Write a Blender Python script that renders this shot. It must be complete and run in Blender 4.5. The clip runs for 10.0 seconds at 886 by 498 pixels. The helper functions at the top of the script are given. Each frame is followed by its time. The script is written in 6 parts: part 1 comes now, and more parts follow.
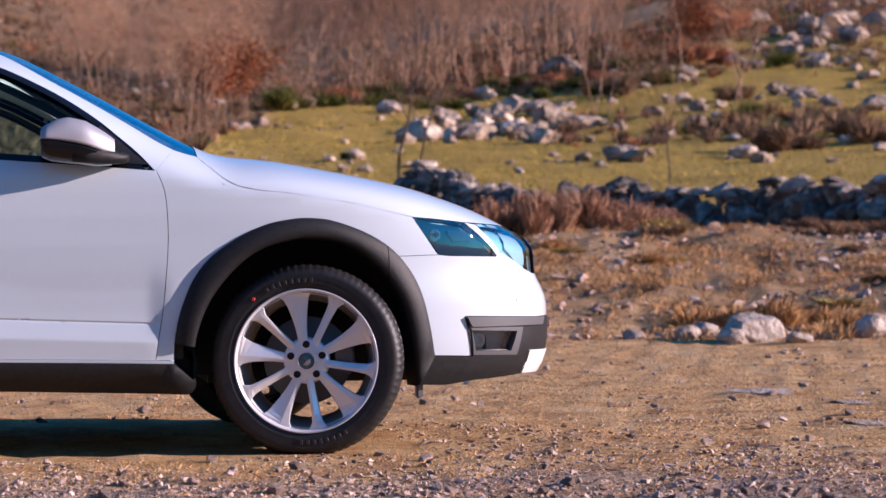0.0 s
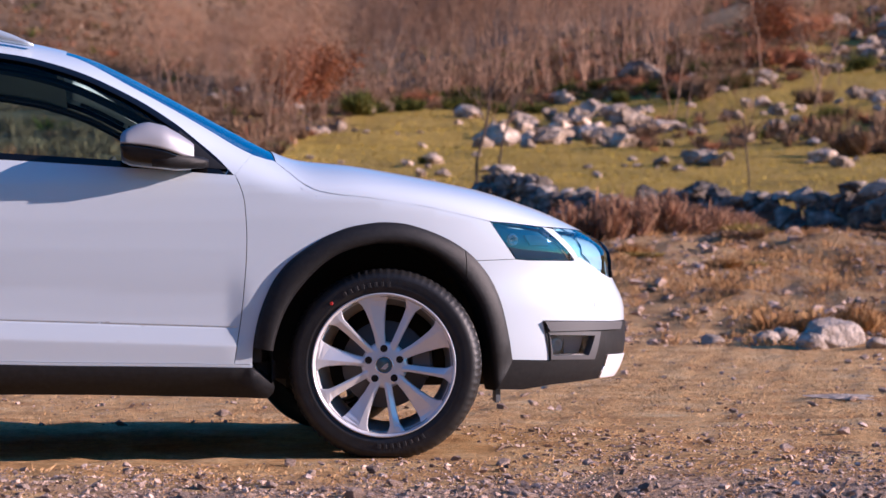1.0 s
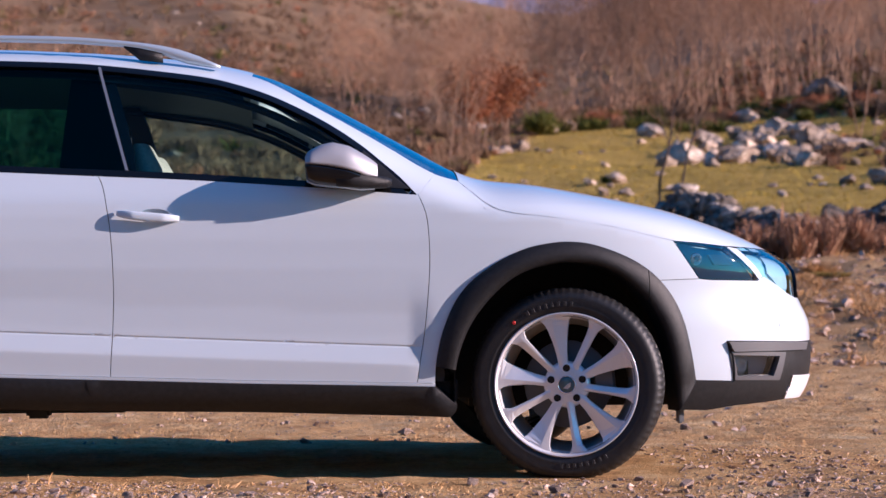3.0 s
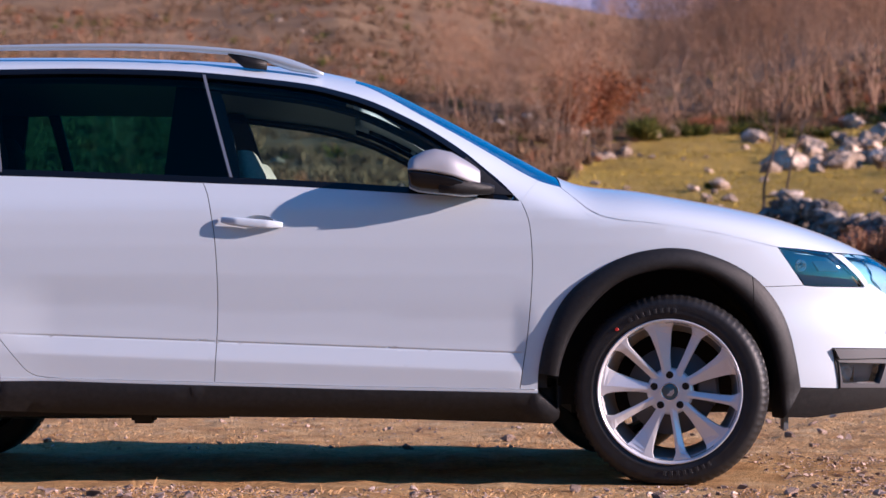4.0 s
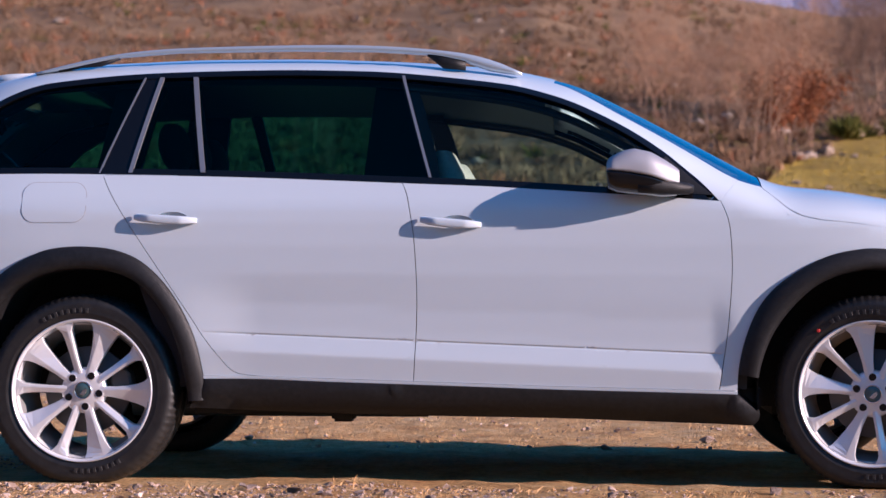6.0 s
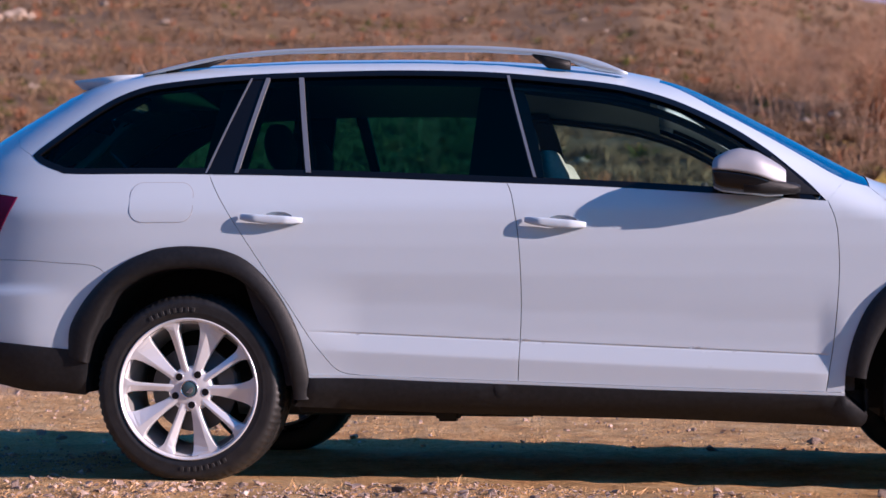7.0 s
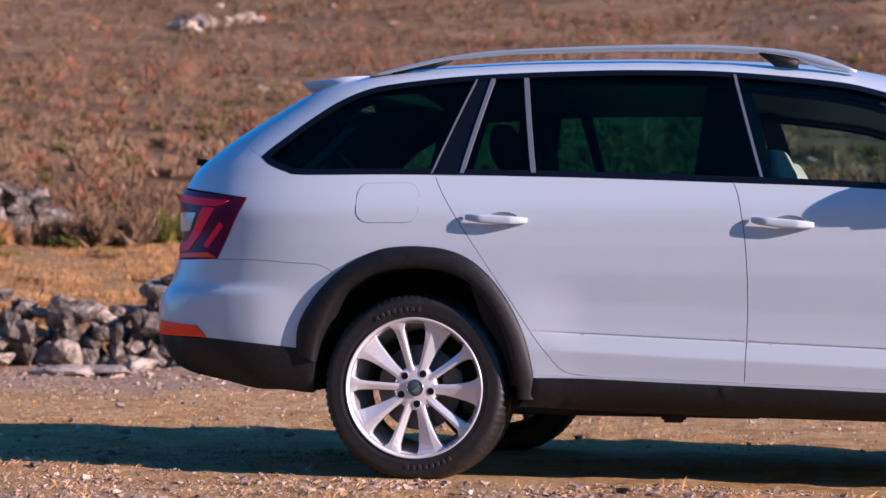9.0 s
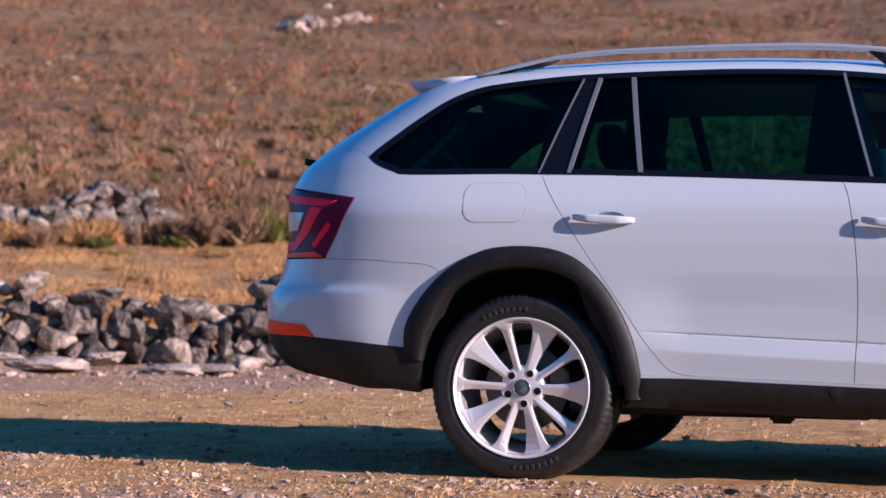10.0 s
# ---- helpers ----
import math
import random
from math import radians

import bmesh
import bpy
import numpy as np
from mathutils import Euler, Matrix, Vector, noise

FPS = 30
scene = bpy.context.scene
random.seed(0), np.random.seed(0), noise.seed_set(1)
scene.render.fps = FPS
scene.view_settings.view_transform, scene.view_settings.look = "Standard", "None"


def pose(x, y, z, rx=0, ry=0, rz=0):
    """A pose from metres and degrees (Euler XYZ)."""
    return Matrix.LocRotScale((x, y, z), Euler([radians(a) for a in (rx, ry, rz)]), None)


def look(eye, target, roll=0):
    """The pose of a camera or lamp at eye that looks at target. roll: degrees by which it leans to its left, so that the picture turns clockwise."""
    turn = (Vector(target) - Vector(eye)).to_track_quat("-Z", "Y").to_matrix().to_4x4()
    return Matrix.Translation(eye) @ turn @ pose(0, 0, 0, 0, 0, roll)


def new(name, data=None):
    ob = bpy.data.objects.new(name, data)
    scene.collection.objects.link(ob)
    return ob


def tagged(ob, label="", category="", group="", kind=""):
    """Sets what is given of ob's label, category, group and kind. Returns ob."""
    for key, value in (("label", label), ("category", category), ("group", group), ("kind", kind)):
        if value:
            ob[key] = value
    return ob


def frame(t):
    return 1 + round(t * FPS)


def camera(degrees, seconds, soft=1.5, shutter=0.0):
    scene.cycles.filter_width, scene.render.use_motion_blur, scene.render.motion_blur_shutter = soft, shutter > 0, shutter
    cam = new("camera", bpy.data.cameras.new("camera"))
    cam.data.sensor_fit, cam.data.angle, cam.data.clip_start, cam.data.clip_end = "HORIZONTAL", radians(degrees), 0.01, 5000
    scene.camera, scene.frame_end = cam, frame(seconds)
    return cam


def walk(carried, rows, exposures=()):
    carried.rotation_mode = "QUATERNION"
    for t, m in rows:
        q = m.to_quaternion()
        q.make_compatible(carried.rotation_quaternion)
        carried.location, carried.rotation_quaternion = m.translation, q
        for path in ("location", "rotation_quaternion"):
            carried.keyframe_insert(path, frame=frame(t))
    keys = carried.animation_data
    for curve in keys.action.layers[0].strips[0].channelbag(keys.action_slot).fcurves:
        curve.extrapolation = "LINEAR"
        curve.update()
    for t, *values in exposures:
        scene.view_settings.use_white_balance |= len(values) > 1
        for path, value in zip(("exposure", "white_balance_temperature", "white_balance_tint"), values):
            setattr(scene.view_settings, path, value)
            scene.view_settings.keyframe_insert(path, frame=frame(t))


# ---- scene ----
# The camera stands on a tripod beside the car and pans from its nose to its tail.
cam = camera(23.42, 10.0)
cam.data.dof.use_dof, cam.data.dof.focus_distance, cam.data.dof.aperture_fstop = True, 7.4, 5.4
EYE = (0.475, -8.105, 0.616)
ROWS = [
    (0.0, -10.509, 0.616, 0.420),
    (0.5, -9.555, 0.649, 0.359),
    (1.0, -8.428, 0.748, 0.346),
    (1.5, -7.291, 0.877, 0.299),
    (2.0, -5.989, 0.993, 0.289),
    (2.5, -4.837, 1.138, 0.267),
    (4.0, -0.792, 1.469, 0.138),
    (4.5, 0.425, 1.472, 0.111),
    (5.0, 1.794, 1.477, 0.051),
    (5.5, 3.140, 1.475, -0.011),
    (7.0, 7.319, 1.461, -0.195),
    (7.5, 8.727, 1.459, -0.235),
    (8.0, 10.308, 1.456, -0.318),
    (8.5, 11.743, 1.445, -0.417),
    (9.0, 13.333, 1.432, -0.446),
    (9.5, 14.794, 1.417, -0.479),
    (10.0, 16.199, 1.402, -0.528),
]
walk(cam, [(t, pose(*EYE, 90 + pitch, roll, yaw)) for t, yaw, pitch, roll in ROWS],
     exposures=[(0.0, 0.17, 4550, 10), (10.0, 0.10, 4550, 10)])

# ---- light ----
SUN_FROM = Vector((0.48, -0.128, 0.157)).normalized()
world = bpy.data.worlds.new("world")
scene.world = world
world.use_nodes = True
sky = world.node_tree.nodes.new("ShaderNodeTexSky")
sky.sky_type = "NISHITA"
sky.sun_disc = False
sky.sun_elevation = math.asin(SUN_FROM.z)
sky.sun_rotation = math.atan2(SUN_FROM.x, SUN_FROM.y)
sky.air_density, sky.dust_density, sky.ozone_density = 1.0, 0.4, 1.4
back = world.node_tree.nodes["Background"]
back.inputs["Strength"].default_value = 0.092
clear = world.node_tree.nodes.new("ShaderNodeMix")
clear.data_type, clear.blend_type = "RGBA", "MULTIPLY"
clear.inputs["Factor"].default_value = 1.0
clear.inputs["B"].default_value = (0.37, 1.0, 1.33, 1.0)
world.node_tree.links.new(sky.outputs["Color"], clear.inputs["A"])
world.node_tree.links.new(clear.outputs["Result"], back.inputs["Color"])
sun_data = bpy.data.lights.new("sun", "SUN")
sun_data.energy, sun_data.angle, sun_data.color = 9.7, radians(0.5), (1.0, 0.595, 0.38)
sun = new("sun", sun_data)
sun.matrix_world = look(SUN_FROM * 50, (0, 0, 0))

# ---- materials ----
def material(name, color=(0.5, 0.5, 0.5), rough=0.5, metal=0.0, coat=0.0, spec=0.5, vary=0.0, grain=0.0, scale=40.0, colors=None, bump_scale=None):
    """A Principled material; colors: two or three tones mixed by noise; vary: random per object or island; grain: bump height in metres."""
    m = bpy.data.materials.new(name)
    m.use_nodes = True
    nt = m.node_tree
    bs = nt.nodes["Principled BSDF"]
    bs.inputs["Roughness"].default_value = rough
    bs.inputs["Metallic"].default_value = metal
    bs.inputs["Coat Weight"].default_value = coat
    bs.inputs["Coat Roughness"].default_value = 0.03
    bs.inputs["Specular IOR Level"].default_value = spec
    bs.inputs["Base Color"].default_value = (*color, 1)
    co = nt.nodes.new("ShaderNodeTexCoord")
    if colors:
        n1 = nt.nodes.new("ShaderNodeTexNoise")
        n1.inputs["Scale"].default_value, n1.inputs["Detail"].default_value = scale, 6
        nt.links.new(co.outputs["Object"], n1.inputs["Vector"])
        ramp = nt.nodes.new("ShaderNodeValToRGB")
        els = ramp.color_ramp.elements
        for i, c in enumerate(colors):
            e = els[i] if i < 2 else els.new(0.5)
            e.color = (*c, 1)
        for i in range(len(colors)):
            els[i].position = 0.3 + 0.4 * i / max(1, len(colors) - 1)
            els[i].color = (*colors[i], 1)
        nt.links.new(n1.outputs["Fac"], ramp.inputs["Fac"])
        last = ramp.outputs["Color"]
        if vary:
            info = nt.nodes.new("ShaderNodeNewGeometry")
            hsv = nt.nodes.new("ShaderNodeHueSaturation")
            mr = nt.nodes.new("ShaderNodeMapRange")
            mr.inputs["To Min"].default_value, mr.inputs["To Max"].default_value = 1 - vary, 1 + vary
            ob = nt.nodes.new("ShaderNodeObjectInfo")
            add = nt.nodes.new("ShaderNodeMath")
            add.operation = "ADD"
            wrap = nt.nodes.new("ShaderNodeMath")
            wrap.operation = "FRACT"
            nt.links.new(info.outputs["Random Per Island"], add.inputs[0])
            nt.links.new(ob.outputs["Random"], add.inputs[1])
            nt.links.new(add.outputs[0], wrap.inputs[0])
            nt.links.new(wrap.outputs[0], mr.inputs["Value"])
            nt.links.new(mr.outputs[0], hsv.inputs["Value"])
            nt.links.new(last, hsv.inputs["Color"])
            last = hsv.outputs["Color"]
        nt.links.new(last, bs.inputs["Base Color"])
    if grain:
        n2 = nt.nodes.new("ShaderNodeTexNoise")
        n2.inputs["Scale"].default_value, n2.inputs["Detail"].default_value = bump_scale or scale * 3, 8
        nt.links.new(co.outputs["Object"], n2.inputs["Vector"])
        bp = nt.nodes.new("ShaderNodeBump")
        bp.inputs["Distance"].default_value = grain
        nt.links.new(n2.outputs["Fac"], bp.inputs["Height"])
        nt.links.new(bp.outputs["Normal"], bs.inputs["Normal"])
    return m


def glass_material(name, tint, gloss=0.9, ior=1.5, mirror=None):
    """Thin window glass: tinted see-through with a Fresnel reflection."""
    m = bpy.data.materials.new(name)
    m.use_nodes = True
    nt = m.node_tree
    nt.nodes.clear()
    out = nt.nodes.new("ShaderNodeOutputMaterial")
    tr = nt.nodes.new("ShaderNodeBsdfTransparent")
    tr.inputs["Color"].default_value = (*tint, 1)
    gl = nt.nodes.new("ShaderNodeBsdfGlossy")
    gl.inputs["Roughness"].default_value = 0.02
    gl.inputs["Color"].default_value = (gloss, gloss, gloss, 1)
    fr = nt.nodes.new("ShaderNodeFresnel")
    fr.inputs["IOR"].default_value = ior
    mx = nt.nodes.new("ShaderNodeMixShader")
    if mirror is None:
        nt.links.new(fr.outputs[0], mx.inputs[0])
    else:
        mx.inputs[0].default_value = mirror
    nt.links.new(tr.outputs[0], mx.inputs[1])
    nt.links.new(gl.outputs[0], mx.inputs[2])
    nt.links.new(mx.outputs[0], out.inputs["Surface"])
    return m


PAINT = material("white_paint", (0.548, 0.615, 0.672), 0.35, coat=0.7, spec=0.4)
PLASTIC = material("black_plastic", (0.02, 0.02, 0.021), 0.5, spec=0.3, colors=[(0.008, 0.008, 0.0086), (0.015, 0.015, 0.016)], scale=60, grain=0.0006, bump_scale=900)
GLOSS_BLACK = material("gloss_black", (0.005, 0.005, 0.006), 0.15, spec=0.35, coat=0.1)
RUBBER = material("tyre_rubber", (0.02, 0.02, 0.02), 0.5, spec=0.45, colors=[(0.008, 0.008, 0.0085), (0.018, 0.017, 0.0165)], scale=30, grain=0.0008, bump_scale=300)
ALLOY = material("silver_alloy", (0.77, 0.77, 0.785), 0.30, metal=0.4, coat=0.2)
SATIN = material("satin_silver", (0.50, 0.56, 0.60), 0.3, metal=0.45, coat=0.2)
CHROME = material("chrome", (0.8, 0.8, 0.82), 0.08, metal=1.0)
IRON = material("brake_iron", (0.13, 0.125, 0.12), 0.5, metal=0.6)
DARK = material("dark_underbody", (0.012, 0.012, 0.012), 0.8)
CABIN = material("dark_cabin_fabric", (0.03, 0.03, 0.033), 0.85)
HEADLINER = material("grey_headliner", (0.10, 0.12, 0.12), 0.9)
GLASS_CLEAR = glass_material("clear_window_glass", (0.63, 0.82, 0.78), ior=1.3)
GLASS_DARK = glass_material("privacy_window_glass", (0.15, 0.40, 0.33), ior=1.26)
GLASS_SCREEN = glass_material("windscreen_glass", (0.5, 0.6, 0.6), 0.97, 1.5, 0.85)
GLASS_LAMP = glass_material("lamp_cover", (0.85, 0.9, 0.92), 0.95, 1.7)
RED = material("red_lamp_plastic", (0.90, 0.010, 0.06), 0.35, spec=0.12)
DARK_RED = material("dark_red_lamp_plastic", (0.10, 0.004, 0.035), 0.3, spec=0.15)
ORANGE = material("orange_reflector", (0.90, 0.07, 0.015), 0.35, spec=0.15)
LAMP_WHITE = material("clear_lamp_plastic", (0.55, 0.62, 0.68), 0.2, coat=0.3)
BADGE = material("badge_enamel", (0.05, 0.09, 0.10), 0.2, coat=0.6)
LAMP_BLUE = material("pale_blue_lamp_plastic", (0.34, 0.50, 0.62), 0.5)
# Grey housing coloured blue, to stand for the sky reflected in it.
LAMP_SKY_TINT = material("headlight_sky_tint", (0.30, 0.56, 0.68), 0.4)
SKID = material("pale_silver_paint", (0.78, 0.78, 0.80), 0.4, metal=0.1, coat=0.3)

# ---- ground ----
def part(name, mesh, mat, parent=None, label=""):
    """Link a mesh or a bmesh as one object under a thing or under a part."""
    if isinstance(mesh, bmesh.types.BMesh):
        me = bpy.data.meshes.new(name)
        mesh.to_mesh(me)
        mesh.free()
        mesh = me
    if mat is not None and not mesh.materials:
        mesh.materials.append(mat)
    ob = new(name, mesh)
    if parent is not None:
        ob.parent = parent
    return tagged(ob, label)


def smoothstep(a, b, v):
    u = np.clip((v - a) / (b - a), 0, 1)
    return u * u * (3 - 2 * u)


WAVES = [(math.cos(a), math.sin(a), p) for a, p in zip(np.random.uniform(0, 6.28, 40), np.random.uniform(0, 6.28, 40))]


def swell(x, y, size, first, count=8):
    """Smooth uneven relief between -1 and 1 with bumps of about that size."""
    v = 0
    for i in range(count):
        cx, cy, ph = WAVES[(first + i) % 40]
        v = v + np.sin((x * cx + y * cy) * 6.28 / (size * (0.7 + 0.09 * i)) + ph)
    return v / (count * 0.6)


RIGHT = [(0, 0), (14, 0), (18, .12), (22, .5), (27, 1.05), (34, 1.28), (37, 1.42), (42, 2.15), (50, 3.0), (60, 4.15), (85, 6.95), (110, 9.6), (150, 13.5), (200, 19)]
LEFT = [(0, 0), (17, 0), (19.5, .02), (21, .28), (24, .5), (28, .7), (33, 1.2), (36, 1.5), (42, 2.0), (60, 4.2), (100, 9.6), (150, 16)]
ROCKY = [(0, 0), (14, 0), (18, .12), (22, .5), (27, 1.05), (34, 1.28), (37, 1.42), (42, 2.15), (50, 3.0), (60, 4.3), (75, 6.6), (120, 14.2), (170, 24), (260, 39), (400, 50), (900, 60), (4000, 60)]
HILL = [(60, .06), (100, .09), (150, .105), (250, .127), (350, .147), (450, .166), (520, .16), (700, .12), (1200, .05), (4000, .01)]
# Unseen slope added behind the camera; it keeps low sky light off the car.
BEHIND = [(0, 0), (14, 0), (20, 1.6), (40, 11), (80, 27), (150, 52), (300, 85), (900, 90), (4000, 60)]
RIDGE = [(-90, .165), (-2, .165), (0, .153), (3, .1425), (5.9, .1316), (7, .131), (8.5, .138), (11, .15), (40, .15)]


def behind(az):
    """How far a direction belongs to the unseen slope that closes the place behind the camera."""
    return np.maximum(smoothstep(128, 158, az), smoothstep(-84, -118, az))


def ground_z(x, y):
    """Height of the ground at a place."""
    x, y = np.asarray(x, float), np.asarray(y, float)
    dx, dy = x - EYE[0], y - EYE[1]
    r, az = np.hypot(dx, dy), np.degrees(np.arctan2(dx, dy))
    prof = lambda tab: np.interp(r, [a for a, _ in tab], [b for _, b in tab])
    near = prof(LEFT) + (prof(RIGHT) - prof(LEFT)) * smoothstep(-1, 5, az)
    far = EYE[2] + r * prof(HILL) * np.interp(az, [a for a, _ in RIDGE], [b for _, b in RIDGE]) / 0.165
    z = near + (far - near) * smoothstep(95, 170, r)
    z = z + (prof(ROCKY) - z) * smoothstep(7, 22, az)
    z = z * smoothstep(75, 45, np.abs(az - 2))
    z = z + prof(BEHIND) * behind(az)
    rough = swell(x, y, 2.3, 0) * 0.012 + swell(x, y, 0.8, 9) * 0.009 + swell(x, y, 0.27, 25) * 0.011 + swell(x, y, 0.13, 31) * 0.0035
    away = smoothstep(2.0, 5.0, y)
    z = z + rough * (0.65 + 0.35 * away) * smoothstep(0.4, 1.2, np.hypot(np.abs(x) - 1.34, np.abs(y) - 0.78) + 0.3)
    bank = smoothstep(16.5, 18.5, r) * smoothstep(34, 28, r) * smoothstep(0, 4, np.abs(az + 2) - 4)
    z = z + (swell(x, y, .75, 5) * .035 + swell(x, y, 1.7, 13) * .05) * bank
    z = z + swell(x, y, 5, 3) * 0.06 * smoothstep(17, 24, r) + swell(x, y, 14, 17) * 0.25 * smoothstep(40, 80, r)
    return z + swell(x, y, 60, 21) * 2.0 * smoothstep(120, 300, r) * smoothstep(900, 500, r)


def meadow_end(az):
    """How far the green meadow reaches in a direction."""
    return np.interp(az, [3.0, 4.4, 5.1, 6.2, 7.1, 8.3, 12.0, 15, 16.5, 18, 24], [48, 63, 71, 83, 94, 100, 95, 91, 108, 150, 160])


def place(az, r):
    """The plan position that lies r metres from the camera in the direction az (degrees to the right)."""
    return EYE[0] + r * math.sin(radians(az)), EYE[1] + r * math.cos(radians(az))


def ground_material():
    m = bpy.data.materials.new("ground_soil_gravel_grass")
    m.use_nodes = True
    nt = m.node_tree
    bs = nt.nodes["Principled BSDF"]
    bs.inputs["Roughness"].default_value = 0.95
    bs.inputs["Specular IOR Level"].default_value = 0.15
    co = nt.nodes.new("ShaderNodeTexCoord")

    def noise_node(scale, detail=6, rough=0.6):
        n = nt.nodes.new("ShaderNodeTexNoise")
        n.inputs["Scale"].default_value, n.inputs["Detail"].default_value, n.inputs["Roughness"].default_value = scale, detail, rough
        nt.links.new(co.outputs["Object"], n.inputs["Vector"])
        return n.outputs["Fac"]

    def ramp(fac, stops):
        n = nt.nodes.new("ShaderNodeValToRGB")
        els = n.color_ramp.elements
        while len(els) < len(stops):
            els.new(0.5)
        for e, (p, c) in zip(els, stops):
            e.position, e.color = p, (*c, 1)
        nt.links.new(fac, n.inputs["Fac"])
        return n.outputs["Color"]

    def mix(fac, a, b):
        n = nt.nodes.new("ShaderNodeMix")
        n.data_type = "RGBA"
        nt.links.new(fac, n.inputs["Factor"])
        nt.links.new(a, n.inputs["A"])
        nt.links.new(b, n.inputs["B"])
        return n.outputs["Result"]

    def attribute(name):
        n = nt.nodes.new("ShaderNodeAttribute")
        n.attribute_name = name
        return n.outputs["Fac"]

    straw = ramp(noise_node(3.0, 9, 0.7), [(0.3, (0.44, 0.235, 0.09)), (0.5, (0.73, 0.475, 0.20)), (0.7, (0.84, 0.66, 0.37))])
    gravel = ramp(noise_node(14.0, 8, 0.75), [(0.3, (0.33, 0.22, 0.145)), (0.5, (0.54, 0.40, 0.29)), (0.7, (0.69, 0.55, 0.45))])
    meadow = ramp(noise_node(0.5, 9, 0.7), [(0.3, (0.34, 0.24, 0.022)), (0.5, (0.52, 0.385, 0.036)), (0.7, (0.66, 0.465, 0.08))])
    scrub = ramp(noise_node(0.12, 10, 0.72), [(0.3, (0.115, 0.069, 0.037)), (0.5, (0.205, 0.132, 0.068)), (0.7, (0.30, 0.203, 0.106))])
    patch = nt.nodes.new("ShaderNodeMath")
    patch.operation = "ADD"
    nt.links.new(attribute("gravel"), patch.inputs[0])
    nt.links.new(noise_node(1.3, 5, 0.65), patch.inputs[1])
    sharp = nt.nodes.new("ShaderNodeMapRange")
    sharp.inputs["From Min"].default_value, sharp.inputs["From Max"].default_value = 0.92, 1.12
    nt.links.new(patch.outputs[0], sharp.inputs["Value"])
    col = mix(sharp.outputs[0], straw, gravel)
    # Dark grey for unseen near ground, added to cut warm bounce on the car.
    road = ramp(noise_node(9.0, 8, 0.75), [(0.3, (0.12, 0.105, 0.095)), (0.5, (0.20, 0.18, 0.165)), (0.7, (0.30, 0.27, 0.25))])
    col = mix(attribute("road"), col, road)
    col = mix(attribute("meadow"), col, meadow)
    col = mix(attribute("scrub"), col, scrub)
    speck = nt.nodes.new("ShaderNodeMapRange")
    speck.inputs["From Min"].default_value, speck.inputs["From Max"].default_value = 0.28, 0.72
    speck.inputs["To Min"].default_value, speck.inputs["To Max"].default_value = 0.35, 1.6
    nt.links.new(noise_node(36.0, 7, 0.9), speck.inputs["Value"])
    hsv = nt.nodes.new("ShaderNodeHueSaturation")
    nt.links.new(speck.outputs[0], hsv.inputs["Value"])
    nt.links.new(col, hsv.inputs["Color"])
    nt.links.new(hsv.outputs["Color"], bs.inputs["Base Color"])
    bp = nt.nodes.new("ShaderNodeBump")
    bp.inputs["Distance"].default_value = 0.09
    nt.links.new(noise_node(26.0, 10, 0.75), bp.inputs["Height"])
    nt.links.new(bp.outputs["Normal"], bs.inputs["Normal"])
    return m


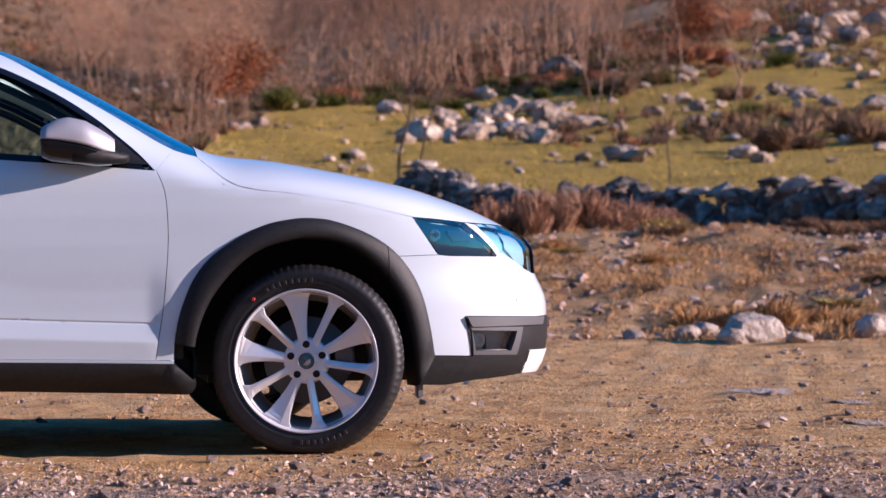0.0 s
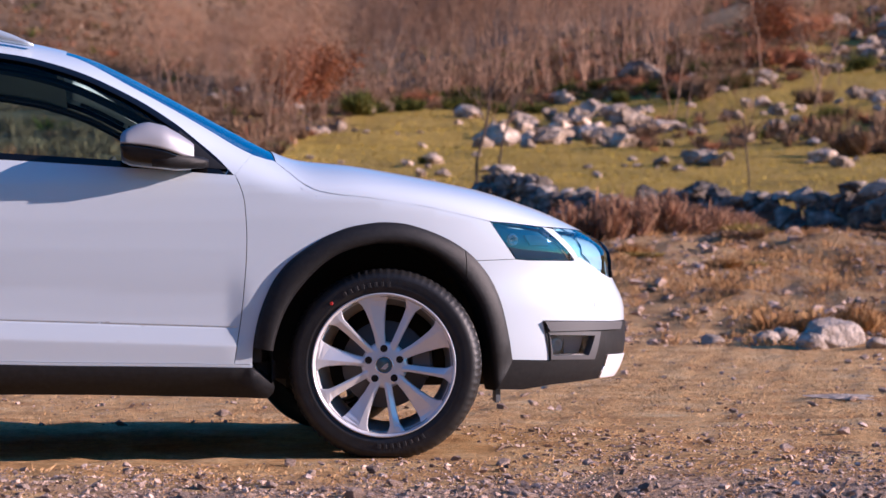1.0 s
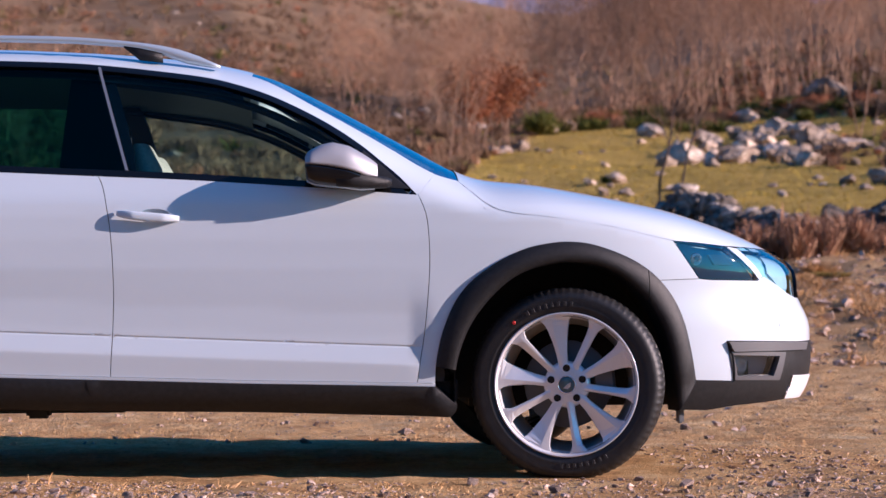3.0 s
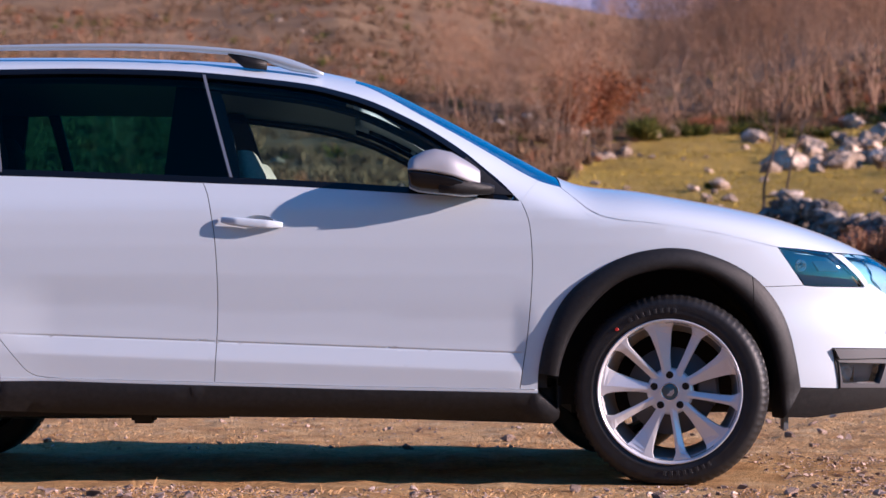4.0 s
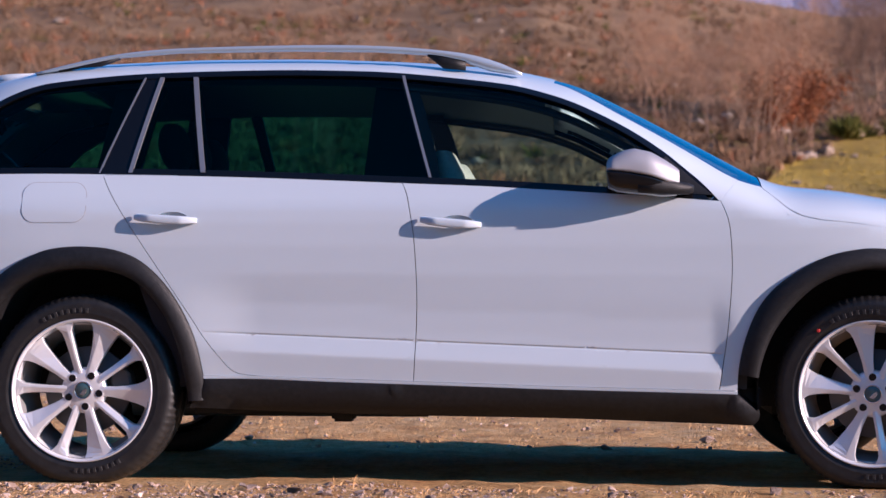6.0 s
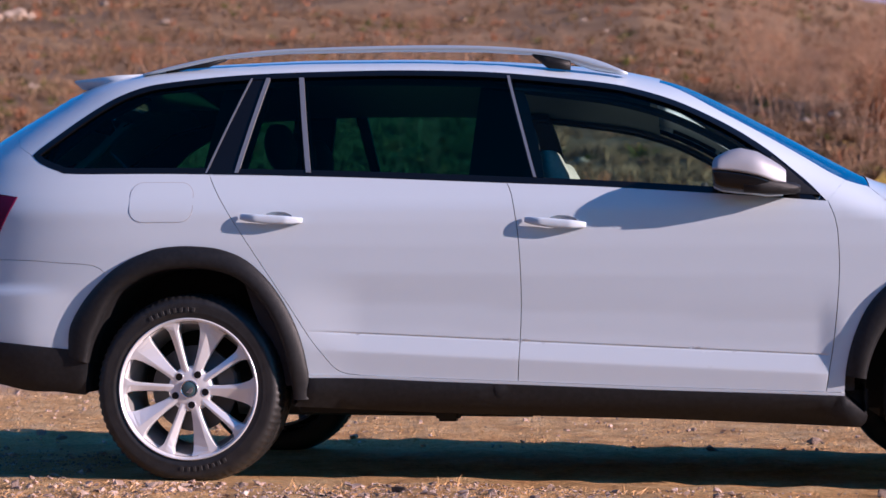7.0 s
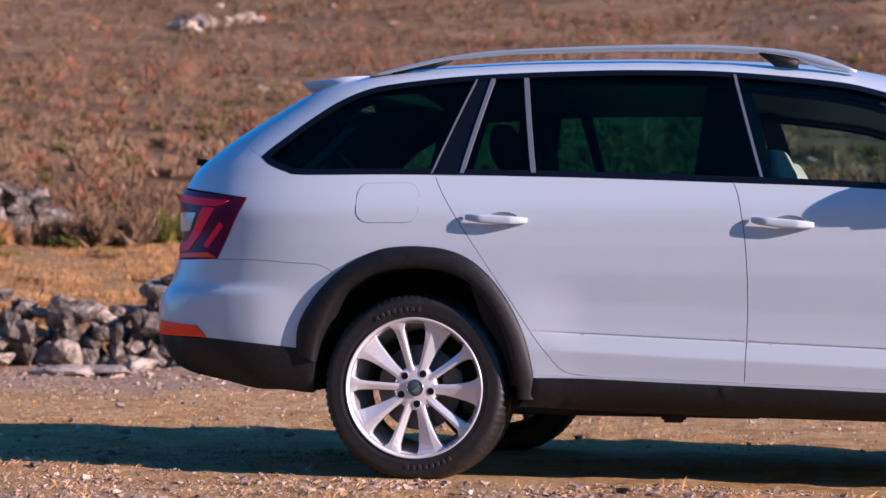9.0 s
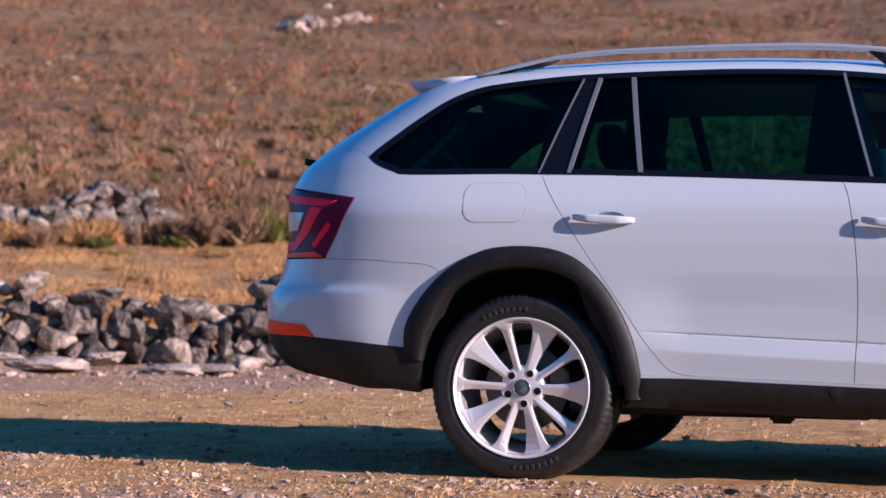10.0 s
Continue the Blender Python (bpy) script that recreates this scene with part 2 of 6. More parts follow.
def build_ground():
    azs = np.concatenate([np.arange(-180, -34, 4.0), np.arange(-34, -20, 0.5), np.arange(-20, 26, 0.16), np.arange(26, 40, 0.5), np.arange(40, 180, 4.0)])
    rs = np.concatenate([[0.0], np.geomspace(0.6, 5, 12)[:-1], np.geomspace(5, 13, 230)[:-1], np.geomspace(13, 40, 110)[:-1], np.geomspace(40, 600, 150)[:-1], np.geomspace(600, 4200, 20)])
    A, R = np.meshgrid(np.radians(azs), rs)
    X, Y = EYE[0] + R * np.sin(A), EYE[1] + R * np.cos(A)
    Z = ground_z(X, Y)
    nr, na = X.shape
    verts = np.stack([X, Y, Z], -1).reshape(-1, 3)
    i = np.arange(nr - 1)[:, None] * na
    j = np.arange(na)[None]
    k = (j + 1) % na
    faces = np.stack([i + j, i + k, i + na + k, i + na + j], -1).reshape(-1, 4)[:, ::-1]
    me = bpy.data.meshes.new("ground")
    me.from_pydata(verts.tolist(), [], faces.tolist())
    me.polygons.foreach_set("use_smooth", [True] * len(me.polygons))
    az = np.degrees(A)
    near_strip = smoothstep(-0.9, -2.4, Y)
    bank = smoothstep(17.5, 20, R) * smoothstep(31, 25, R) * smoothstep(2, 6, az)
    left_bank = smoothstep(13.0, 15.5, R) * smoothstep(20, 18, R) * smoothstep(2, -2, az)
    gravel = np.clip(0.27 + 0.30 * near_strip + 0.10 * bank + 0.35 * left_bank, 0, 1)
    meadow = smoothstep(36, 40, R) * smoothstep(4, -4, R - meadow_end(az) + swell(X, Y, 9, 11) * 4) * smoothstep(2.6, 3.4, az)
    field = np.maximum(smoothstep(19.3, 21, R) * smoothstep(2, -2, az), smoothstep(16.5, 20, R) * smoothstep(2, 6, az))
    scrub = np.maximum(field * np.where(az < 0, .55, .45), np.maximum(smoothstep(38, 46, R) * smoothstep(3.4, 2.6, az), smoothstep(-4, 4, R - meadow_end(az) + swell(X, Y, 9, 11) * 4) * smoothstep(38, 46, R) * (1 - .55 * smoothstep(13, 18, az))))
    scrub = np.maximum(scrub, behind(az) * smoothstep(16, 22, R))
    # The road mask covers only the darkened ground out of view.
    for name, vals in (("gravel", gravel), ("road", smoothstep(-2.7, -3.5, Y) * smoothstep(-14, -12, Y)), ("meadow", meadow), ("scrub", scrub)):
        at = me.attributes.new(name, "FLOAT", "POINT")
        at.data.foreach_set("value", np.ascontiguousarray(vals.reshape(-1), dtype=np.float32))
    ob = part("ground", me, ground_material())
    return tagged(ob, "dry straw-coloured ground with gravel rising to a scrub hillside", "ground", kind="structure")


build_ground()


def build_mountain():
    """The far blue range behind the hill, its haze put into colour and glow."""
    m = bpy.data.materials.new("hazed_glow_range")
    m.use_nodes = True
    bs = m.node_tree.nodes["Principled BSDF"]
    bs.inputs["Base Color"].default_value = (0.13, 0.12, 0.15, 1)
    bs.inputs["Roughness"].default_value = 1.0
    # Emission makes the range glow faintly, in place of haze in the air.
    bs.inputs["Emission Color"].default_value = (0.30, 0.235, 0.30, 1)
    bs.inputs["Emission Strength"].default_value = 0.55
    bm = bmesh.new()
    rows = []
    for i in range(160):
        az = -60 + i * 0.9
        x, y = place(az, 3600)
        h = 3600 * (0.155 + 0.02 * math.sin(az * 0.16 + 1) + 0.006 * math.sin(az * 0.9) + 0.003 * math.sin(az * 2.3))
        x2, y2 = place(az, 4000)
        rows.append([bm.verts.new((x, y, -20)), bm.verts.new((x, y, h * 0.7)), bm.verts.new((x2, y2, h * 1.1))])
    for a, b in zip(rows, rows[1:]):
        for i in range(2):
            bm.faces.new((a[i], b[i], b[i + 1], a[i + 1]))
    tagged(part("backdrop", bm, m), "mountain range far behind the hill, haze painted as blue glow", "mountain", kind="structure")


build_mountain()

# ---- mesh helpers ----
def bm_add(bm, verts, faces, smooth=True):
    vs = [bm.verts.new(v) for v in verts]
    for f in faces:
        try:
            bm.faces.new([vs[i] for i in f]).smooth = smooth
        except ValueError:
            pass
    return vs


def revolve(profile, seg, smooth=True, lug=None):
    """A ring about the y axis from a profile of (radius, y); lug(i, j): change of radius at a profile point and segment."""
    bm = bmesh.new()
    n = len(profile)
    verts = []
    for j in range(seg):
        a = 2 * math.pi * j / seg
        for i, (r, y) in enumerate(profile):
            q = r + (lug(i, j) if lug else 0)
            verts.append((q * math.cos(a), y, q * math.sin(a)))
    faces = [(j * n + i, j * n + i + 1, ((j + 1) % seg) * n + i + 1, ((j + 1) % seg) * n + i) for j in range(seg) for i in range(n - 1)]
    bm_add(bm, verts, faces, smooth)
    bmesh.ops.recalc_face_normals(bm, faces=bm.faces)
    return bm


# ---- car: the shape of the body ----
# Half-width of the body as a function of x (nose at +x) and height z.
SECTION = [(.10, .70), (.20, .785), (.30, .854), (.345, .8660), (.424, .8797), (.430, .8800), (.487, .8700), (.4895, .8672), (.4935, .8715), (.52, .8722), (.60, .878), (.72, .896), (.82, .902), (.90, .901), (.93, .898), (.97, .888), (1.03, .866), (1.12, .832), (1.25, .770), (1.35, .715), (1.45, .655), (1.6, .57)]
PLAIN = [(.10, .80), (.20, .84), (.30, .864), (.38, .876), (.48, .884), (.60, .889), (.72, .896), (.82, .902)]
TOPLINE = [(-2.6, 1.40), (-2.2, 1.42), (-1.8, 1.47), (-1.4, 1.507), (-1.0, 1.523), (-.6, 1.522), (-.2, 1.506), (.1, 1.484), (.35, 1.429), (.6, 1.299), (.85, 1.162), (1.05, 1.048), (1.25, 1.036), (1.5, .992), (1.75, .942), (2.0, .864), (2.15, .80), (2.4, .69)]
NOSE = [(.05, 2.05), (.25, 2.30), (.35, 2.333), (.53, 2.333), (.62, 2.275), (.70, 2.29), (.76, 2.27), (.82, 2.22), (.9, 2.2), (2, 2.2)]
TAIL = [(.05, -2.15), (.25, -2.2), (.38, -2.376), (.5, -2.46), (.6, -2.455), (.64, -2.45), (.665, -2.412), (.75, -2.385), (.85, -2.355), (1.0, -2.375), (1.1, -2.325), (1.2, -2.201), (1.3, -2.041), (1.4, -1.879), (1.6, -1.504)]
CROWN = [(-3, .12), (-.3, .12), (.3, .2), (.8, .24), (1.1, .17), (1.6, .15), (2.3, .14)]
ZS, XS = np.linspace(0, 1.8, 1801), np.linspace(-3, 3, 3001)


def eased(grid, table, spread):
    """A table turned into a smooth curve on a grid."""
    v = np.interp(grid, [a for a, _ in table], [b for _, b in table])
    step = grid[1] - grid[0]
    n = int(spread * 4 / step)
    k = np.exp(-0.5 * (np.arange(-n, n + 1) * step / spread) ** 2)
    return np.convolve(np.pad(v, n, mode="edge"), k / k.sum(), "valid")


C_SEC, C_TOP, C_NOSE = eased(ZS, SECTION, .0011), eased(XS, TOPLINE, .06), eased(ZS, NOSE, .03)
C_TAIL, C_CROWN = eased(ZS, TAIL, .018), eased(XS, CROWN, .05)
C_PLAIN = np.where(ZS < .76, eased(ZS, PLAIN, .03), C_SEC)
NOSE_FROM, TAIL_FROM = 0.9, -1.2


def crease_drop(x):
    """The lower door crease falls towards the nose."""
    return -0.0402 * np.clip(x + 0.2, -0.9, 1.2)


def width(x, z, plain=False):
    x, z = np.asarray(x, float), np.asarray(z, float)
    low = smoothstep(0.75, 0.6, z) * smoothstep(.25, .34, z) * smoothstep(1.3, 1.0, x) * smoothstep(-1.2, -.95, x)
    s = np.interp(z - crease_drop(x) * low, ZS, C_SEC)
    ends = np.maximum(smoothstep(.80, .90, x), smoothstep(-.72, -1.02, x)) if not plain else 1.0
    s = s + (np.interp(z, ZS, C_PLAIN) - s) * ends
    s = s + .014 * smoothstep(-1.72, -1.95, x) * smoothstep(.665, .635, z)
    u = np.clip((x - NOSE_FROM) / (np.interp(z, ZS, C_NOSE) - NOSE_FROM), 0, 1)
    s = s * (1 - u ** 3) ** (1 / 3)
    u = np.clip((x - TAIL_FROM) / (np.interp(z, ZS, C_TAIL) - TAIL_FROM), 0, 1)
    s = s * (1 - u ** 4) ** (1 / 4)
    top, hr = np.interp(x, XS, C_TOP), np.interp(x, XS, C_CROWN)
    v = np.clip((z - top + hr) / hr, 0, 1)
    return s * (1 - v ** 2.6) ** (1 / 2.6)


def body_normals(x, z, side):
    e = 0.002
    wx = (width(x + e, z) - width(x - e, z)) / (2 * e)
    wz = (width(x, z + e) - width(x, z - e)) / (2 * e)
    n = np.stack([-wx, np.full_like(wx, side), -wz], -1)
    return n / np.linalg.norm(n, axis=1)[:, None]


def wrap_in(x, z):
    """Unroll the round ends of the car, so that panels can be laid out flat; wrap_out rolls them up again."""
    x, z = np.asarray(x, float), np.asarray(z, float)
    tail, nose = np.interp(z, ZS, C_TAIL), np.interp(z, ZS, C_NOSE)
    un = np.clip((x - NOSE_FROM) / (nose - NOSE_FROM), 0, 1)
    ut = np.clip((x - TAIL_FROM) / (tail - TAIL_FROM), 0, 1)
    a = np.where(x > 1.6, 1.6 + np.arcsin(un ** 1.5) - np.arcsin(((1.6 - NOSE_FROM) / (nose - NOSE_FROM)) ** 1.5), x)
    return np.where(x < -1.9, -1.9 - (np.arcsin(ut ** 2) - np.arcsin(np.minimum(((-1.9 - TAIL_FROM) / (tail - TAIL_FROM)) ** 2, 1))), a)


def wrap_out(a, z):
    a, z = np.asarray(a, float), np.asarray(z, float)
    tail, nose = np.interp(z, ZS, C_TAIL), np.interp(z, ZS, C_NOSE)
    th = np.clip(a - 1.6 + np.arcsin(((1.6 - NOSE_FROM) / (nose - NOSE_FROM)) ** 1.5), 0, math.pi / 2)
    x = np.where(a > 1.6, NOSE_FROM + (nose - NOSE_FROM) * np.sin(th) ** (1 / 1.5), a)
    th = np.clip(-1.9 - a + np.arcsin(np.minimum(((-1.9 - TAIL_FROM) / (tail - TAIL_FROM)) ** 2, 1)), 0, math.pi / 2)
    return np.where(a < -1.9, TAIL_FROM + (tail - TAIL_FROM) * np.sin(th) ** 0.5, x)


def curve(pts, step=0.02):
    """A smooth line through control points."""
    p = [np.array(q, float) for q in pts]
    if len(p) < 3:
        n = max(2, int(np.linalg.norm(p[-1] - p[0]) / step) + 1)
        return [tuple(p[0] + (p[-1] - p[0]) * i / (n - 1)) for i in range(n)]
    p = [2 * p[0] - p[1]] + p + [2 * p[-1] - p[-2]]
    out = []
    for a, b, c, d in zip(p, p[1:], p[2:], p[3:]):
        n = max(1, int(np.linalg.norm(c - b) / step + 0.5))
        for i in range(n):
            t = i / n
            out.append(tuple(0.5 * (2 * b + (c - a) * t + (2 * a - 5 * b + 4 * c - d) * t * t + (3 * b - a - 3 * c + d) * t ** 3)))
    return out + [tuple(p[-2])]


def joined(*lines):
    """Lines end to end as one closed outline, without doubled points."""
    out = []
    for line in lines:
        for q in line:
            if not out or math.dist(q, out[-1]) > 0.003:
                out.append(tuple(q))
    while math.dist(out[0], out[-1]) < 0.003:
        out.pop()
    return out


def shrunk(poly, gap):
    """An outline drawn in by a gap."""
    p = np.array(poly)
    area = np.sum(p[:, 0] * np.roll(p[:, 1], -1) - np.roll(p[:, 0], -1) * p[:, 1])
    d = np.roll(p, -1, 0) - np.roll(p, 1, 0)
    n = np.stack([-d[:, 1], d[:, 0]], -1) * (1 if area > 0 else -1)
    n /= np.linalg.norm(n, axis=1)[:, None] + 1e-9
    return [tuple(q) for q in p + n * gap]


def inside(px, pz, poly):
    """Which points lie inside an outline."""
    hit = np.zeros(len(px), bool)
    q = np.array(poly)
    for (x1, z1), (x2, z2) in zip(q, np.roll(q, -1, 0)):
        if z1 != z2:
            c = (z1 > pz) != (z2 > pz)
            hit ^= c & (px < (x2 - x1) * (pz - z1) / (z2 - z1) + x1)
    return hit


from mathutils.geometry import delaunay_2d_cdt


def flat_mesh(poly, holes, step, rows=()):
    """Triangles that fill an outline, with its holes left open: points, faces and the boundary loops."""
    loops = [poly] + list(holes)
    pts, edges = [], []
    for lp in loops:
        n0 = len(pts)
        for a, b in zip(lp, lp[1:] + lp[:1]):
            k = max(1, int(math.dist(a, b) / step))
            for i in range(k):
                pts.append((a[0] + (b[0] - a[0]) * i / k, a[1] + (b[1] - a[1]) * i / k))
        edges += [(i, i + 1 if i + 1 < len(pts) else n0) for i in range(n0, len(pts))]
    q = np.array(pts)
    gx = np.arange(q[:, 0].min(), q[:, 0].max(), step)
    gz = np.arange(q[:, 1].min(), q[:, 1].max(), step)
    if len(gx) and len(gz):
        X, Z = np.meshgrid(gx, gz)
        X = X + (np.arange(len(gz)) % 2)[:, None] * step * 0.5
        X, Z = X.ravel(), Z.ravel()
        ok = inside(X, Z, poly)
        for h in holes:
            ok &= ~inside(X, Z, h)
        X, Z = X[ok], Z[ok]
        if len(X):
            near = np.array([np.min((q[:, 0] - a) ** 2 + (q[:, 1] - b) ** 2) for a, b in zip(X, Z)])
            ok = near > (0.5 * step) ** 2
            pts += list(zip(X[ok], Z[ok]))
    if len(rows):
        ex = np.array(rows)
        ok = inside(ex[:, 0], ex[:, 1], poly)
        ex = ex[ok]
        far = np.array([np.min((q[:, 0] - a) ** 2 + (q[:, 1] - b) ** 2) for a, b in ex])
        ex = ex[far > .003 ** 2]
        pts = pts[:len(q)] + [p for p in pts[len(q):] if np.min(np.abs(ex[:, 0] - p[0]) * .3 + np.abs(ex[:, 1] - p[1])) > .005] + [tuple(p) for p in ex]
    vs, es, fs = delaunay_2d_cdt([Vector(p) for p in pts], edges, [], 1, 1e-6, False)[:3]
    v = np.array([(a.x, a.y) for a in vs])
    cen = np.array([v[list(f)].mean(0) for f in fs])
    ok = inside(cen[:, 0], cen[:, 1], poly)
    for h in holes:
        ok &= ~inside(cen[:, 0], cen[:, 1], h)
    return v, [f for f, k in zip(fs, ok) if k]


def panel_mesh(name, poly, side, off=0.0, thick=0.02, gap=0.0, holes=(), step=0.03, wrap=False, edge=0.0, rows=()):
    """A body panel: an outline in x and z laid on the body's side, off metres proud of it, with a turned-in rim."""
    poly = joined(poly)
    holes = [joined(h) for h in holes]
    if wrap:
        poly = joined([(float(wrap_in(x, z)), z) for x, z in poly])
        holes = [[(float(wrap_in(x, z)), z) for x, z in h] for h in holes]
    if gap:
        poly = shrunk(poly, gap)
    v, faces = flat_mesh(poly, holes, step, rows)
    x = wrap_out(v[:, 0], v[:, 1]) if wrap else v[:, 0]
    z = v[:, 1]
    nrm = body_normals(x, z, side)
    base = np.stack([x, side * width(x, z), z], -1)
    count = {}
    for f in faces:
        for a, b in zip(f, list(f[1:]) + [f[0]]):
            count[(min(a, b), max(a, b))] = count.get((min(a, b), max(a, b)), 0) + 1
    rim = [e for e, c in count.items() if c == 1]
    rimset = sorted({i for e in rim for i in e})
    lift = np.full(len(base), off)
    if edge:
        lift[rimset] -= edge
    pos = base + nrm * lift[:, None]
    verts = pos.tolist()
    normals = nrm.tolist()
    idx = {}
    for i in rimset:
        idx[i] = len(verts)
        verts.append(verts[i])
        verts.append((base[i] + nrm[i] * (lift[i] - thick)).tolist())
        normals += [(0, 0, 0), (0, 0, 0)]
    allf = [tuple(f) for f in faces]
    allf += [(idx[a], idx[b], idx[b] + 1, idx[a] + 1) for a, b in rim]
    me = bpy.data.meshes.new(name)
    me.from_pydata(verts, [], allf)
    me.polygons.foreach_set("use_smooth", [True] * len(me.polygons))
    for p in list(me.polygons):
        if len(p.vertices) == 3:
            n = Vector(normals[p.vertices[0]])
            if p.normal.dot(n) < 0:
                p.flip()
    me.update()
    if not edge:
        me.normals_split_custom_set_from_vertices(normals)
    return me


def arch_mesh(name, outer, inner, side, a=0.0, b=1.0, blend=(0.0, 0.0), n=72):
    """A stretch of wheel-arch cladding: a rounded lip swept between an outer and an inner line, from a to b of its length."""
    def along(line, t):
        p = np.array(line)
        d = np.concatenate([[0], np.cumsum(np.linalg.norm(np.diff(p, axis=0), axis=1))])
        return np.stack([np.interp(t * d[-1], d, p[:, 0]), np.interp(t * d[-1], d, p[:, 1])], -1)
    t = np.linspace(a, b, n)
    P, Q = along(outer, t), along(inner, t)
    lip = [(0, -.03), (0, .007), (.06, .012), (.2, .0185), (.4, .024), (.6, .027), (.8, .0265), (.91, .022), (.97, .015), (1, .004), (1, -.085)]
    keep = 1 - .30 * np.maximum(smoothstep(blend[0], 0, t) if blend[0] else 0 * t, smoothstep(1 - blend[1], 1, t) if blend[1] else 0 * t)
    verts = []
    for u, h in lip:
        c = P + (Q - P) * u
        w = width(c[:, 0], np.maximum(c[:, 1], .31), True)
        e = .004
        wx = (width(c[:, 0] + e, np.maximum(c[:, 1], .31), True) - width(c[:, 0] - e, np.maximum(c[:, 1], .31), True)) / (2 * e)
        k = 1 / np.sqrt(1 + wx * wx)
        hh = h * (keep if h > 0 else 1)
        verts.append(np.stack([c[:, 0] - wx * k * hh, side * (w + k * hh), c[:, 1]], -1))
    V = np.stack(verts, 1).reshape(-1, 3)
    m = len(lip)
    bm = bmesh.new()
    bm_add(bm, V.tolist(), [(i * m + j, i * m + j + 1, (i + 1) * m + j + 1, (i + 1) * m + j) for i in range(n - 1) for j in range(m - 1)] + [tuple(range(m)), tuple(range((n - 1) * m, n * m))])
    bmesh.ops.recalc_face_normals(bm, faces=bm.faces)
    for e in bm.edges:
        if len(e.link_faces) == 2 and e.calc_face_angle(0) > 1.0:
            e.smooth = False
    return bm


def both(name, poly, mat, parent, label="", **kw):
    """The panel on the near side and its twin on the far side; gives the near one."""
    obs = [part(name, panel_mesh(name, poly, s, **kw), mat, parent, label) for s in (-1, 1)]
    return obs[0]


def top_mesh(name, xs, z_from, off=0.0, nz=8, ny=14, belly=1.0):
    """A panel that spans the car from side to side: at each x it climbs from a height and crosses the roof or bonnet."""
    xs = np.asarray(xs, float)
    verts, normals = [], []
    cols = 0
    for x in xs:
        top = float(np.interp(x, XS, C_TOP))
        z0 = min(float(z_from(x)), top - 0.004)
        hr = float(np.interp(x, XS, C_CROWN))
        zb = max(z0, top - 0.35 * hr)
        zl = np.linspace(z0, zb, nz)
        wl = width(np.full(nz, x), zl)
        w0 = wl[-1]
        yl = w0 * np.cos(np.linspace(0, math.pi / 2, ny)[1:])
        grid = np.linspace(zb, top, 400)
        wg = width(np.full(400, x), grid)
        zt = np.interp(yl, wg[::-1], grid[::-1])
        y = np.concatenate([wl, yl])
        z = np.concatenate([zl, zt])
        n = body_normals(np.full(len(z), x), np.minimum(z, top - 0.0005), 1)
        n[:, 1] *= belly
        n[-1] = (n[-1][0], 0, n[-1][2])
        n /= np.linalg.norm(n, axis=1)[:, None]
        p = np.stack([np.full(len(z), x), y, z], -1) + n * off
        m = p[::-1][1:] * (1, -1, 1)
        mn = n[::-1][1:] * (1, -1, 1)
        verts.append(np.concatenate([p, m]))
        normals.append(np.concatenate([n, mn]))
        cols = len(verts[-1])
    V, N = np.concatenate(verts), np.concatenate(normals)
    faces = []
    for i in range(len(xs) - 1):
        for j in range(cols - 1):
            a = i * cols + j
            faces.append((a, a + 1, a + cols + 1, a + cols))
    me = bpy.data.meshes.new(name)
    me.from_pydata(V.tolist(), [], faces)
    me.polygons.foreach_set("use_smooth", [True] * len(me.polygons))
    for p in list(me.polygons):
        if p.normal.dot(Vector(N[p.vertices[0]])) < 0:
            p.flip()
    me.update()
    me.normals_split_custom_set_from_vertices(N.tolist())
    return me


# ---- car: the lines on its side ----
L_PILLAR = [(.26, 1.403), (.31, 1.386), (.388, 1.344), (.484, 1.286), (.579, 1.232), (.675, 1.176), (.769, 1.118), (.845, 1.069), (.901, 1.039), (.95, 1.025), (.99, 1.019)]
L_DLO_TOP = [(.834, .963), (.778, 1.024), (.722, 1.074), (.646, 1.139), (.55, 1.206), (.453, 1.261), (.335, 1.317), (.217, 1.357), (.098, 1.384), (-.139, 1.413), (-.337, 1.43), (-.535, 1.437), (-.733, 1.439), (-1.045, 1.433), (-1.249, 1.423), (-1.454, 1.402), (-1.558, 1.384), (-1.66, 1.344), (-1.757, 1.281), (-1.853, 1.207), (-1.911, 1.161), (-1.936, 1.135)]
L_DLO_BOT = [(-1.936, 1.135), (-1.899, 1.106), (-1.827, 1.078), (-1.761, 1.066), (-1.406, 1.064), (-1.002, 1.056), (-.698, 1.047), (-.314, 1.032), (.07, 1.015), (.453, .991), (.834, .963)]
L_DOOR_F = [(.838, .965), (.856, .923), (.869, .875), (.876, .78), (.876, .705), (.870, .61), (.859, .496), (.845, .401), (.835, .330)]
L_DOOR_M = [(-.237, 1.028), (-.220, .987), (-.205, .91), (-.195, .843), (-.188, .748), (-.185, .652), (-.186, .576), (-.189, .50), (-.193, .424), (-.197, .352)]
L_DOOR_R = [(-1.277, 1.061), (-1.247, 1.001), (-1.191, .911), (-1.12, .804), (-1.041, .687), (-.973, .586), (-.915, .497), (-.863, .432), (-.829, .394), (-.794, .376), (-.735, .369)]
L_DOOR_BOT = [(-.735, .369), (-.503, .361), (-.197, .352), (.07, .344), (.261, .338), (.642, .330), (.835, .325)]
L_ARCH_F = [(.895, .325), (.90, .401), (.92, .495), (.958, .59), (1.005, .656), (1.062, .704), (1.138, .751), (1.215, .783), (1.292, .798), (1.35, .802), (1.428, .794), (1.527, .762), (1.607, .721), (1.668, .671), (1.72, .604), (1.755, .526), (1.78, .428), (1.80, .326)]
